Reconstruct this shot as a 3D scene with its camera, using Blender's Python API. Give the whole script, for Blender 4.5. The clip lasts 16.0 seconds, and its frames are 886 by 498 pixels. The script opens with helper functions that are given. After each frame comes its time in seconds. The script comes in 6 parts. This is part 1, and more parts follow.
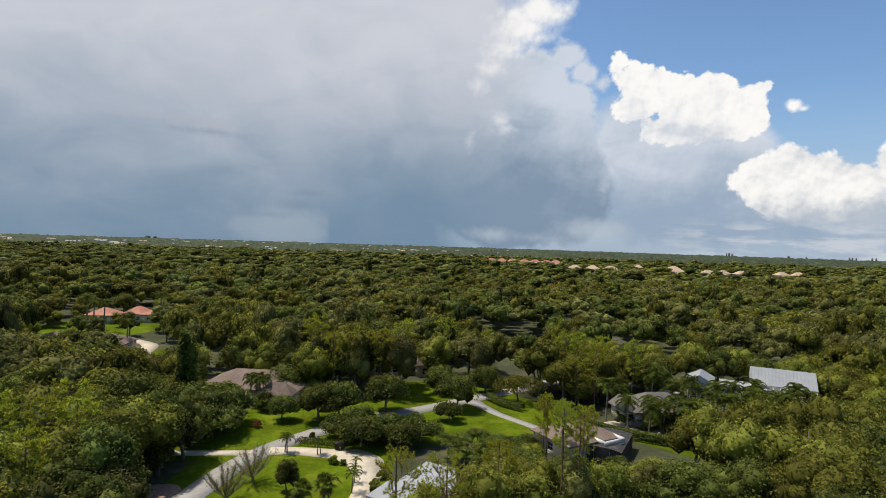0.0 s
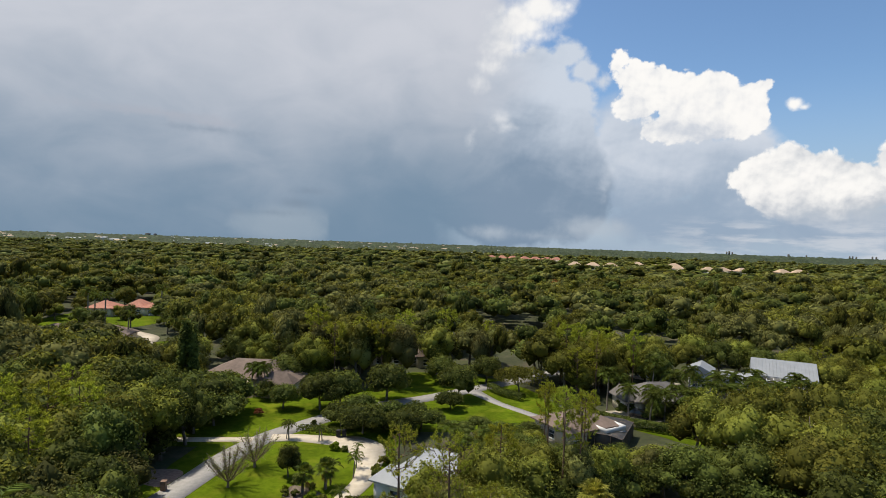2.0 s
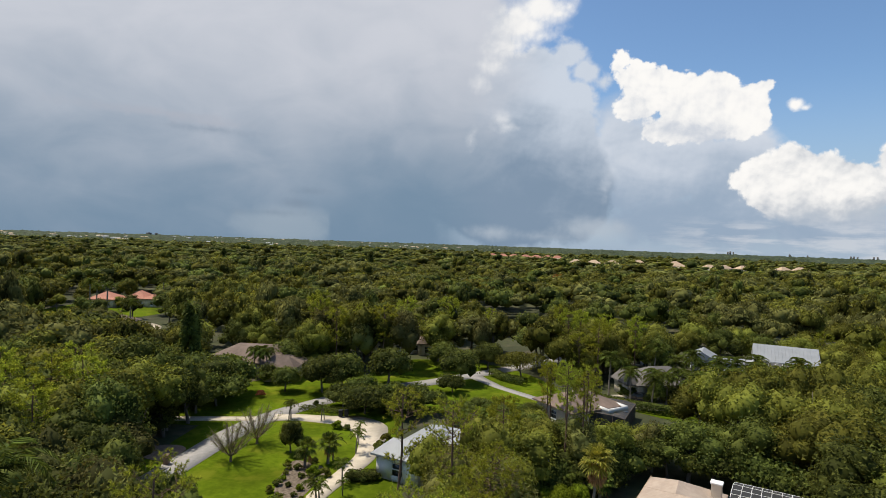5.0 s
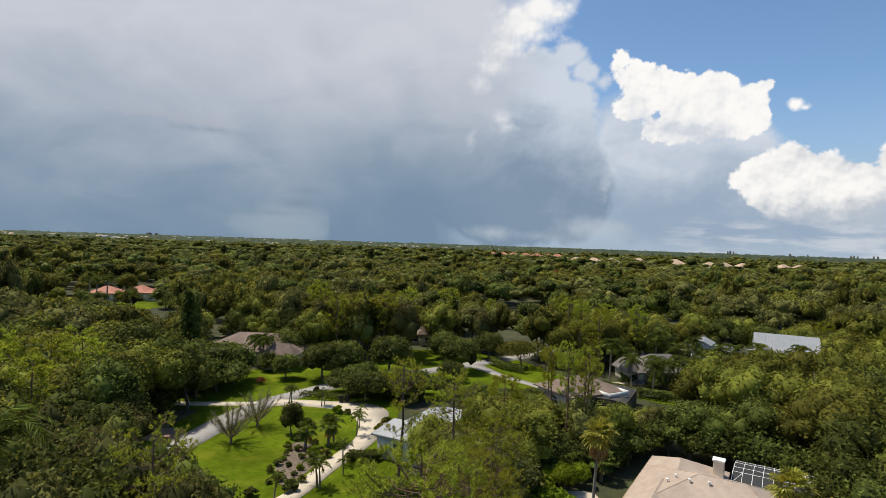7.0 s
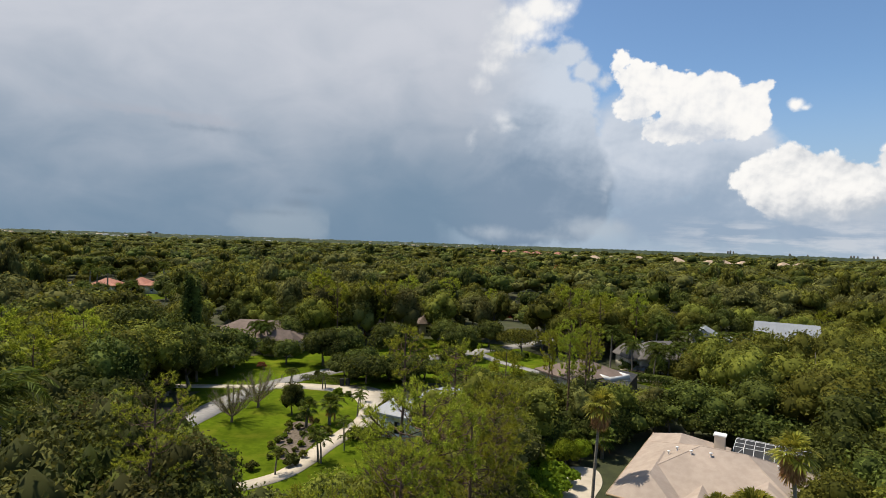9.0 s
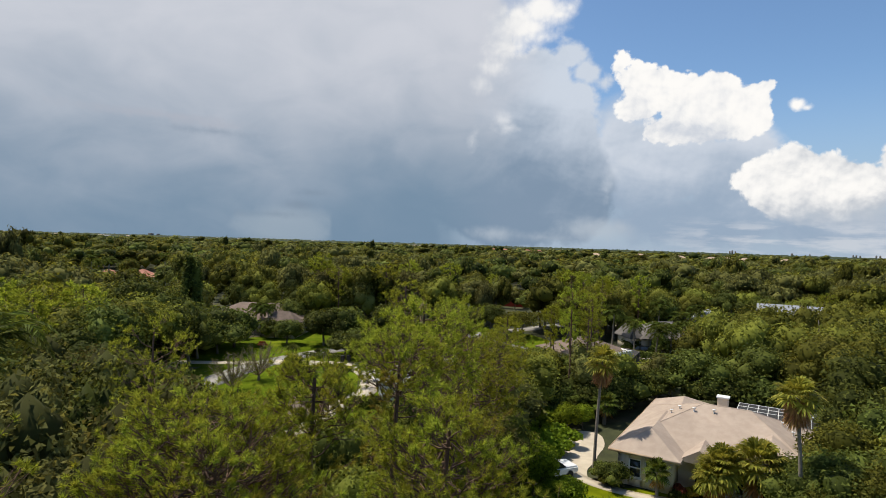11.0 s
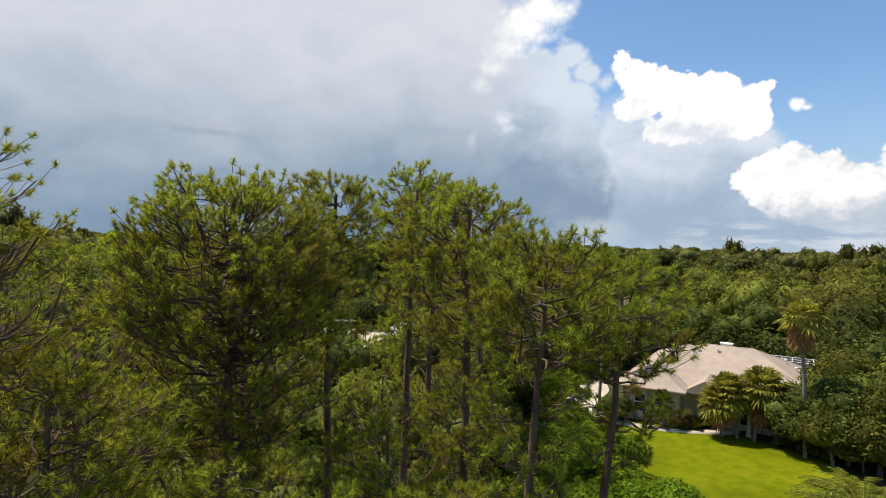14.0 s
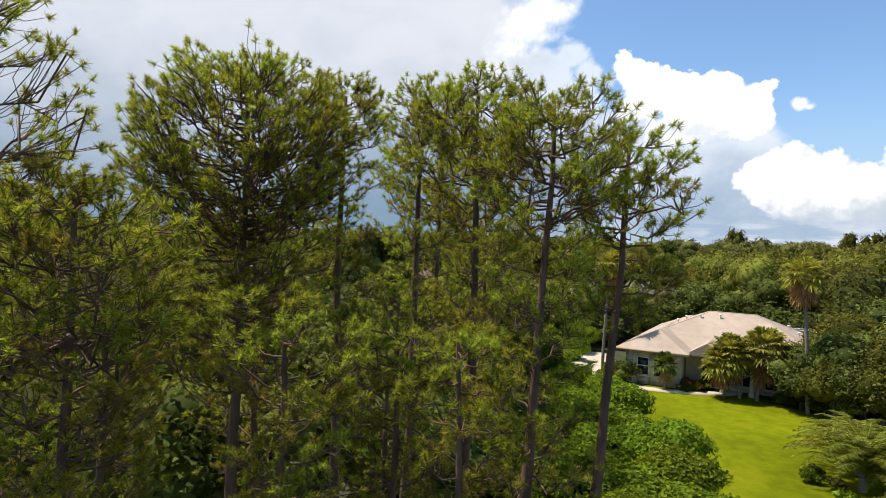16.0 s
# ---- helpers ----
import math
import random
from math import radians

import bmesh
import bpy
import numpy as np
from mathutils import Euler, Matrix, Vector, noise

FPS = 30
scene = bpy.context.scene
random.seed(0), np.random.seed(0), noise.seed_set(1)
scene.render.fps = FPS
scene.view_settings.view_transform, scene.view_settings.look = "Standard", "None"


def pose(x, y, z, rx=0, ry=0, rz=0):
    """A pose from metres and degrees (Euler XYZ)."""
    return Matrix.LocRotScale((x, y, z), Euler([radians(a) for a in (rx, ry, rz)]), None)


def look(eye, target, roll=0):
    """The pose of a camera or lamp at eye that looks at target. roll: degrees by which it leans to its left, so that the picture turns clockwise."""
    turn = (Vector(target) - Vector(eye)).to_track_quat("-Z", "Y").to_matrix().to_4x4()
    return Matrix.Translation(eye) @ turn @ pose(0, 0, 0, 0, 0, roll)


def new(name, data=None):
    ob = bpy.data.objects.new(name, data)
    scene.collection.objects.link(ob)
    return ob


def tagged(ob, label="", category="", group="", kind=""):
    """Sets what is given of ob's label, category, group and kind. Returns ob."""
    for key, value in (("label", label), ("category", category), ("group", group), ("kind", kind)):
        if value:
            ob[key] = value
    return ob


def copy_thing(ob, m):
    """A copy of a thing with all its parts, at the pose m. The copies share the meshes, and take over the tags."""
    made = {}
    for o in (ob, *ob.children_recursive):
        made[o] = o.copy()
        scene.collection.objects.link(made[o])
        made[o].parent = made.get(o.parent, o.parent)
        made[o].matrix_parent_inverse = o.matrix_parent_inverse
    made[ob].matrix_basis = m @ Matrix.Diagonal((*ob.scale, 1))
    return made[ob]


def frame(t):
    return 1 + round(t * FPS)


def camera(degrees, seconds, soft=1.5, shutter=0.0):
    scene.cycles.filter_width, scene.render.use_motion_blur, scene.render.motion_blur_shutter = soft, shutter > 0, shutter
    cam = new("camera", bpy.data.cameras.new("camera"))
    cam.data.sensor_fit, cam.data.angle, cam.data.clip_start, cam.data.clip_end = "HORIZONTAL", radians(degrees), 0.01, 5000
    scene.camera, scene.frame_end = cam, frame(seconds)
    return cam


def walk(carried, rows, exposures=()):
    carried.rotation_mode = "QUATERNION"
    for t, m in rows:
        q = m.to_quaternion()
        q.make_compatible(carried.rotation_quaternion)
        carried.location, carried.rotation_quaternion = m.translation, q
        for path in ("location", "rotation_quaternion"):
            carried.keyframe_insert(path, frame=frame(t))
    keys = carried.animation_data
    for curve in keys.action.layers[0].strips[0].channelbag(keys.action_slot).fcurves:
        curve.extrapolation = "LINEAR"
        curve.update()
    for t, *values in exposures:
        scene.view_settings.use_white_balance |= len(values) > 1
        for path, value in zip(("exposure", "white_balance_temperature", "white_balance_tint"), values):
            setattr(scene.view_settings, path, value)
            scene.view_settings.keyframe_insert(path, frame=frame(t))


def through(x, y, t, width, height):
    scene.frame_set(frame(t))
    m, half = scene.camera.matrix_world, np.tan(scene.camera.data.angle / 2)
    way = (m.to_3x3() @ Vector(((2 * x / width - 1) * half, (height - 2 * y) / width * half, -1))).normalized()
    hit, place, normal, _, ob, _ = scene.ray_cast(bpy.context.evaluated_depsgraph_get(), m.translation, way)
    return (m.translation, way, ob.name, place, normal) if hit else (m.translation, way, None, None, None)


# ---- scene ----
cam = camera(76.5, 16.0, 0.6)
PATH = [
    (0, (1.166, 2.404, 33.525), (1.17, 4.404, 33.506), 1.8),
    (0.5, (1.047, 2.353, 33.204), (1.051, 4.352, 33.182), 1.9),
    (1, (0.969, 2.337, 32.784), (0.973, 4.337, 32.76), 1.9),
    (1.5, (0.971, 2.342, 32.329), (0.976, 4.342, 32.304), 1.9),
    (2, (0.962, 2.344, 31.849), (0.966, 4.344, 31.823), 1.9),
    (2.5, (0.898, 2.366, 31.342), (0.902, 4.366, 31.316), 2.0),
    (3, (0.853, 2.372, 30.848), (0.857, 4.372, 30.822), 2.0),
    (3.5, (0.846, 2.292, 30.32), (0.848, 4.292, 30.294), 2.0),
    (4, (0.796, 2.237, 29.87), (0.798, 4.237, 29.843), 2.0),
    (6.5, (0.892, 2.359, 26.693), (0.892, 4.359, 26.671), 1.9),
    (7, (0.83, 2.418, 26.213), (0.831, 4.418, 26.188), 1.9),
    (7.5, (0.812, 2.388, 25.591), (0.813, 4.387, 25.567), 2.0),
    (8, (0.809, 2.384, 24.955), (0.808, 4.384, 24.93), 2.1),
    (8.5, (0.782, 2.398, 24.295), (0.78, 4.398, 24.27), 2.0),
    (9, (0.764, 2.409, 23.621), (0.765, 4.409, 23.595), 2.0),
    (11.5, (1.038, 2.704, 18.538), (1.033, 4.704, 18.517), 1.8),
    (12, (0.923, 2.563, 17.559), (0.978, 4.562, 17.537), 1.9),
    (12.5, (0.829, 2.469, 16.486), (0.884, 4.468, 16.465), 1.6),
    (13, (0.77, 2.351, 15.567), (0.786, 4.351, 15.549), 1.5),
    (13.5, (0.692, 2.252, 14.869), (0.686, 4.252, 14.848), 1.7),
    (14, (0.651, 2.166, 14.228), (0.646, 4.166, 14.208), 1.7),
    (14.5, (0.648, 2.121, 13.532), (0.642, 4.121, 13.51), 1.7),
    (15, (0.668, 2.095, 12.756), (0.66, 4.095, 12.735), 1.7),
    (15.5, (0.636, 2.014, 11.978), (0.627, 4.014, 11.959), 1.8),
    (16, (0.547, 1.858, 11.261), (0.536, 3.858, 11.24), 1.7),
]
walk(cam, [(t, look(eye, target, roll)) for t, eye, target, roll in PATH],
     [(0, 0.0), (9, 0.0), (12, 0.05), (14, 0.22), (16, 0.42)])

# ---- sky, sun ----
SUN = Vector((-0.50, 0.20, 1.10)).normalized()


class Ex:
    """A socket with arithmetic, so that node sums read as sums."""
    def __init__(self, nt, s):
        self.nt, self.s = nt, s

    def op(self, kind, other=None, third=None):
        n = self.nt.nodes.new("ShaderNodeMath")
        n.operation = kind
        self.nt.links.new(self.s, n.inputs[0])
        for k, v in ((1, other), (2, third)):
            if isinstance(v, Ex):
                self.nt.links.new(v.s, n.inputs[k])
            elif v is not None:
                n.inputs[k].default_value = v
        return Ex(self.nt, n.outputs[0])

    def __add__(self, o): return self.op("ADD", o)
    def __sub__(self, o): return self.op("SUBTRACT", o)
    def __mul__(self, o): return self.op("MULTIPLY", o)
    def __truediv__(self, o): return self.op("DIVIDE", o)
    def low(self, o): return self.op("MINIMUM", o)
    def high(self, o): return self.op("MAXIMUM", o)

    def ramp(self, a, b, va=0.0, vb=1.0):
        n = self.nt.nodes.new("ShaderNodeMapRange")
        n.interpolation_type = "SMOOTHSTEP"
        self.nt.links.new(self.s, n.inputs[0])
        for k, v in enumerate((a, b, va, vb)):
            n.inputs[k + 1].default_value = v
        return Ex(self.nt, n.outputs[0])


def vec(nt, x, y, z=0.0):
    n = nt.nodes.new("ShaderNodeCombineXYZ")
    for k, v in enumerate((x, y, z)):
        if isinstance(v, Ex):
            nt.links.new(v.s, n.inputs[k])
        else:
            n.inputs[k].default_value = v
    return n.outputs[0]


def fbm(nt, v, scale, detail=6.0, rough=0.55, warp=0.0):
    n = nt.nodes.new("ShaderNodeTexNoise")
    if v is not None:
        nt.links.new(v, n.inputs["Vector"])
    n.inputs["Scale"].default_value, n.inputs["Detail"].default_value = scale, detail
    n.inputs["Roughness"].default_value, n.inputs["Distortion"].default_value = rough, warp
    return Ex(nt, n.outputs["Fac"])


def mixc(nt, f, a, b):
    n = nt.nodes.new("ShaderNodeMix")
    n.data_type = "RGBA"
    for k, v in ((0, f), (6, a), (7, b)):
        if isinstance(v, Ex):
            nt.links.new(v.s, n.inputs[k])
        elif isinstance(v, bpy.types.NodeSocket):
            nt.links.new(v, n.inputs[k])
        elif k:
            n.inputs[k].default_value = (*v, 1)
        else:
            n.inputs[k].default_value = v
    return n.outputs[2]


def make_sky():
    w = bpy.data.worlds.new("sky")
    scene.world = w
    w.use_nodes = True
    nt = w.node_tree
    nt.nodes.clear()
    out = nt.nodes.new("ShaderNodeOutputWorld")
    bg = nt.nodes.new("ShaderNodeBackground")
    nt.links.new(bg.outputs[0], out.inputs[0])
    sky = nt.nodes.new("ShaderNodeTexSky")
    sky.sky_type, sky.sun_disc = "NISHITA", False
    sky.sun_elevation = math.asin(SUN.z)
    sky.sun_rotation = math.atan2(SUN.x, SUN.y) % math.tau
    sky.air_density, sky.dust_density, sky.ozone_density = 1.0, 0.6, 2.0
    tc = nt.nodes.new("ShaderNodeTexCoord")
    sp = nt.nodes.new("ShaderNodeSeparateXYZ")
    nt.links.new(tc.outputs["Generated"], sp.inputs[0])
    dx, dy, dz = (Ex(nt, o) for o in sp.outputs)
    # bearing and height above the horizon, in degrees
    az = dx.op("ARCTAN2", dy) * 57.2958
    el = dz.op("ARCSINE") * 57.2958
    p = vec(nt, az, el)
    big = fbm(nt, p, 0.07, 4.0, 0.5)
    soft = fbm(nt, vec(nt, az * 0.8, el * 1.5), 0.14, 5.0, 0.5, 0.6)
    puff = fbm(nt, p, 0.30, 7.0, 0.52, 0.4)
    fine = fbm(nt, p, 1.1, 6.0, 0.6, 0.2)

    def heap(da, de, scale):
        """Cauliflower heaps: rounded cells on rounded cells."""
        n = nt.nodes.new("ShaderNodeTexVoronoi")
        n.feature, n.voronoi_dimensions = "F1", "2D"
        wob = (puff - 0.5) * 1.4
        nt.links.new(vec(nt, az + da + wob, el + de + wob * 0.6), n.inputs["Vector"])
        n.inputs["Scale"].default_value, n.inputs["Detail"].default_value = scale, 2.6
        n.inputs["Roughness"].default_value, n.inputs["Lacunarity"].default_value = 0.55, 2.3
        n.normalize = True
        return n.outputs["Distance"]

    mound = Ex(nt, heap(0, 0, 0.34)) * -1.6 + 0.5
    mound_up = Ex(nt, heap(0.20, -0.36, 0.34)) * -1.6 + 0.5
    relief = (mound - mound_up) * 0.55 + (puff - 0.5) * 1.3      # lit and shaded sides of the heads

    def blob(a, e, ra, re):
        x, y = (az - a) / ra, (el - e) / re
        return ((x * x + y * y).op("SQRT") - 1.0) * min(ra, re)

    def cluster(rows, wave=1.2, curl=1.3, wisp=0.5):
        d = None
        for r in rows:
            b = blob(*r)
            d = b if d is None else d.op("SMOOTH_MIN", b, 0.5)
        return d - (puff - 0.5) * wave - mound * curl - (fine - 0.5) * wisp

    def lay(col, d, a, b, c, k=1.0):
        return mixc(nt, (d * -1.0).ramp(a, b) * k, col, c)

    blue = nt.nodes.new("ShaderNodeMix")
    blue.data_type, blue.blend_type = "RGBA", "MULTIPLY"
    blue.inputs[0].default_value = 1.0
    nt.links.new(sky.outputs[0], blue.inputs[6])
    blue.inputs[7].default_value = (0.112, 0.128, 0.138, 1)
    col = blue.outputs[2]
    # pale haze low over the land
    col = mixc(nt, el.ramp(0.0, 16.0, 0.85, 0.0), col, (0.36, 0.46, 0.60))
    # thin veil in the gap between the shoulder and the heads
    col = lay(col, cluster([(18.0, 12.4, 3.0, 2.6), (15.8, 12.4, 2.4, 1.6)], 1.6, 0.8, 0.8), -0.6, 1.4, (0.50, 0.58, 0.70), 0.85)
    # tall body under the white heads, falling into rain
    body = cluster([(21.5, 7.9, 6.6, 4.3), (26.9, 6.2, 4.6, 4.9), (17.4, 8.0, 4.1, 5.3), (28.8, 9.2, 2.2, 2.4), (24.2, 2.9, 9.7, 2.9), (33.5, 2.0, 9.0, 1.9), (41.0, 2.2, 8.0, 2.4)], 1.4, 1.0)
    tone = (el.ramp(1.0, 11.5) * 0.75 + (soft - 0.5) * 1.0 + relief * 0.35 + az.ramp(26.0, 38.0) * 0.25 + 0.02).ramp(0.0, 1.0)
    col = lay(col, body, -0.3, 1.2, mixc(nt, tone, (0.31, 0.40, 0.52), (0.63, 0.68, 0.76)))
    # white heads
    heads = cluster([(16.8, 17.3, 1.15, 1.1), (17.9, 16.4, 1.7, 1.4), (19.2, 15.4, 2.5, 1.8), (22.3, 14.1, 3.0, 2.3), (25.6, 13.8, 2.8, 2.3), (28.2, 13.4, 1.7, 1.9), (29.2, 14.5, 0.8, 0.8), (24.1, 11.6, 5.5, 1.7), (18.8, 13.5, 2.2, 1.7), (28.6, 11.7, 1.5, 1.3)])
    low = cluster([(27.9, 6.4, 1.2, 1.1), (29.5, 7.3, 1.9, 1.6), (31.6, 7.6, 2.2, 2.0), (34.2, 7.0, 2.2, 1.9), (36.8, 6.2, 2.2, 1.7), (39.4, 7.8, 2.6, 1.4), (32.5, 5.3, 5.0, 1.5), (37.9, 4.7, 4.2, 1.5), (44.0, 6.0, 5.0, 2.6), (34.0, 3.6, 4.6, 1.4), (40.0, 3.2, 6.0, 1.4)], 1.4, 1.0, 0.7)
    small = cluster([(31.7, 12.7, 0.62, 0.55), (32.4, 12.4, 0.36, 0.30)], 0.8, 0.6, 0.5)
    foot = el + (puff - 0.5) * 3.0
    for d, base, top, deep, wide in ((low, 3.0, 7.4, (0.50, 0.54, 0.60), 0.34), (heads, 8.4, 13.0, (0.60, 0.64, 0.71), 0.26), (small, 11.0, 12.5, (0.6, 0.63, 0.7), 0.5)):
        lit = foot.ramp(base, top) * 0.62 + relief * 1.15 + 0.14
        c = mixc(nt, lit.ramp(0.0, 0.95), deep, (0.98, 0.96, 0.93))
        fade = foot.ramp(base - 1.6, base + 1.4)
        col = mixc(nt, (d * -1.0).ramp(-0.04, wide) * fade, col, c)
    # bands of low cloud under the clear side
    strata = fbm(nt, vec(nt, az * 0.35, el * 1.7), 0.42, 5.0, 0.55).ramp(0.46, 0.62) * el.ramp(1.6, 3.6, 1.0, 0.0) * az.ramp(17.0, 30.0)
    col = mixc(nt, strata * 0.75, col, (0.62, 0.65, 0.70))
    # grey shoulder before the heads, falling into rain
    shoulder = cluster([(11.7, 18.2, 2.2, 1.6), (9.3, 16.6, 3.4, 2.8), (13.7, 16.9, 1.9, 1.5), (15.5, 15.8, 1.1, 0.9), (13.0, 14.0, 2.0, 2.4), (5.7, 12.6, 6.7, 6.3), (11.3, 11.0, 4.2, 5.6), (12.7, 5.5, 4.3, 5.5), (6.6, 5.4, 8.9, 6.1), (3.0, 20.0, 4.0, 4.0)], 1.5, 0.9)
    c = mixc(nt, (el.ramp(2.0, 18.5) * 0.85 + az.ramp(6.0, 17.0) * 0.20 + relief * 0.28 + (soft - 0.5) * 0.8 - 0.02).ramp(0.0, 1.0), (0.215, 0.295, 0.40), (0.60, 0.66, 0.75))
    col = lay(col, shoulder, -0.06, 0.7, c)
    # sunlit rim low on the shoulder's flank
    col = lay(col, cluster([(17.6, 8.8, 1.2, 0.8), (16.6, 7.6, 0.8, 0.9), (15.9, 5.6, 0.5, 1.2)], 1.2, 0.8), -0.3, 1.2, (0.62, 0.67, 0.74), 0.7)
    plume = cluster([(10.7, 21.9, 1.7, 1.0), (11.8, 22.5, 0.8, 0.6), (7.9, 21.0, 2.3, 1.2), (5.8, 19.3, 2.5, 1.1), (9.1, 20.1, 1.4, 0.7), (4.4, 17.4, 1.7, 0.9), (9.3, 24.0, 2.6, 1.2), (11.4, 25.1, 2.1, 1.5), (3.2, 15.8, 1.2, 0.8), (9.2, 22.4, 2.4, 1.6), (6.4, 21.0, 3.0, 2.0)], 1.3, 0.9)
    # the storm itself, with rain shafts under it
    storm = (az * -1.0 + el * 0.20 + (puff - 0.5) * 7.0 + (big - 0.5) * 5.0).ramp(-7.5, 1.5)
    back = (az.op("ABSOLUTE")).ramp(70.0, 120.0, 1.0, 0.0)
    shaft = (az + (soft - 0.5) * 7.0).ramp(-16.0, -8.0) * az.ramp(-2.0, 8.0, 1.0, 0.0) * el.ramp(1.0, 17.0, 1.0, 0.0)
    tone = (el.ramp(-4.0, 24.0) * 0.80 + (big - 0.5) * 0.30 + (soft - 0.5) * 0.42 + (puff - 0.5) * 0.10 - shaft * 0.13 + 0.06).ramp(0.0, 1.0)
    c = mixc(nt, tone, (0.180, 0.270, 0.375), (0.62, 0.64, 0.70))
    col = mixc(nt, storm * back, col, c)
    col = lay(col, plume, -0.35, 1.1, mixc(nt, (relief * 0.8 + az.ramp(3.0, 9.5) * 0.6 + 0.3).ramp(0.0, 1.0), (0.68, 0.70, 0.74), (0.97, 0.95, 0.92)), 0.95)
    # torn scraps of pale and dark cloud against the rain
    col = lay(col, cluster([(5.6, 12.4, 0.9, 0.6), (6.3, 11.7, 1.0, 0.45), (2.5, 10.2, 0.4, 0.9)], 1.6, 0.7), -0.4, 1.0, (0.82, 0.83, 0.85), 0.8)
    lines = (az + (fine - 0.5) * 0.4).ramp(-11.7, -11.2, 1.0, 0.0)
    col = mixc(nt, (cluster([(-15.5, 1.0, 4.6, 1.9)], 1.2, 0.5) * -1.0).ramp(-0.8, 1.0) * lines * 0.55, col, (0.37, 0.44, 0.51))
    col = lay(col, cluster([(4.8, 1.1, 2.5, 0.7), (15.0, 1.8, 3.8, 1.1), (10.0, 0.9, 3.0, 0.5)], 1.0, 0.5), -0.3, 0.9, (0.46, 0.52, 0.59), 0.7)
    col = lay(col, cluster([(-26.8, 10.7, 6.0, 0.42), (-22.5, 10.3, 3.0, 0.30)], 0.8, 0.3), -0.25, 0.5, (0.42, 0.45, 0.52), 0.75)
    col = lay(col, cluster([(-22.8, 9.7, 3.0, 0.25), (-17.3, 2.3, 2.4, 0.22), (-14.6, 3.3, 1.6, 0.45), (-13.4, 4.6, 1.4, 0.4)], 0.9, 0.3), -0.3, 0.6, (0.20, 0.265, 0.35), 0.6)
    nt.links.new(col, bg.inputs[0])
    bg.inputs[1].default_value = 1.0


make_sky()
sun = new("sun", bpy.data.lights.new("sun", "SUN"))
sun.data.energy, sun.data.angle, sun.data.color = 5.0, radians(0.6), (1.0, 0.93, 0.80)
sun.matrix_world = look(SUN * 100, (0, 0, 0))

# ---- materials ----


def material(name, base, alt=None, scale=1.0, rough=0.8, bump=0.0, bscale=None, spec=0.3, metal=0.0,
             vary=0.0, island=0.0, big=0.0, bigscale=0.05, third=None, stretch=None, glow=None):
    """A worn surface: two colours over a noise, a slow change of tone, fine relief; vary: by object; island: by loose piece."""
    m = bpy.data.materials.new(name)
    m.use_nodes = True
    nt = m.node_tree
    b = nt.nodes["Principled BSDF"]
    tc = nt.nodes.new("ShaderNodeTexCoord")
    v = tc.outputs["Object"]
    if stretch:
        mp = nt.nodes.new("ShaderNodeMapping")
        mp.inputs["Scale"].default_value = stretch
        nt.links.new(v, mp.inputs[0])
        v = mp.outputs[0]
    n1 = fbm(nt, v, scale, 6.0, 0.6)
    col = mixc(nt, n1.ramp(0.32, 0.68), base, alt or tuple(c * 0.7 for c in base))
    if third:
        col = mixc(nt, fbm(nt, v, scale * 0.23, 5.0, 0.6).ramp(0.5, 0.68), col, third)
    k = None
    if big:
        k = fbm(nt, v, bigscale, 4.0, 0.5).ramp(0.3, 0.7, 1.0 - big, 1.0 + big)
    if vary:
        oi = nt.nodes.new("ShaderNodeObjectInfo")
        r = Ex(nt, oi.outputs["Random"]).ramp(0.0, 1.0, 1.0 - vary, 1.0 + vary)
        k = r if k is None else k * r
    if island:
        g = nt.nodes.new("ShaderNodeNewGeometry")
        r = Ex(nt, g.outputs["Random Per Island"]).ramp(0.0, 1.0, 1.0 - island, 1.0 + island)
        k = r if k is None else k * r
    if k is not None:
        hs = nt.nodes.new("ShaderNodeHueSaturation")
        nt.links.new(col, hs.inputs["Color"])
        nt.links.new(k.s, hs.inputs["Value"])
        col = hs.outputs[0]
    nt.links.new(col, b.inputs["Base Color"])
    b.inputs["Roughness"].default_value, b.inputs["Metallic"].default_value = rough, metal
    b.inputs["Specular IOR Level"].default_value = spec
    if bump:
        bp = nt.nodes.new("ShaderNodeBump")
        bp.inputs["Strength"].default_value = min(1.0, bump)
        bp.inputs["Distance"].default_value = 0.02 * max(1.0, bump)
        nt.links.new(fbm(nt, v, bscale or scale * 3, 5.0, 0.6).s, bp.inputs["Height"])
        nt.links.new(bp.outputs[0], b.inputs["Normal"])
    return m


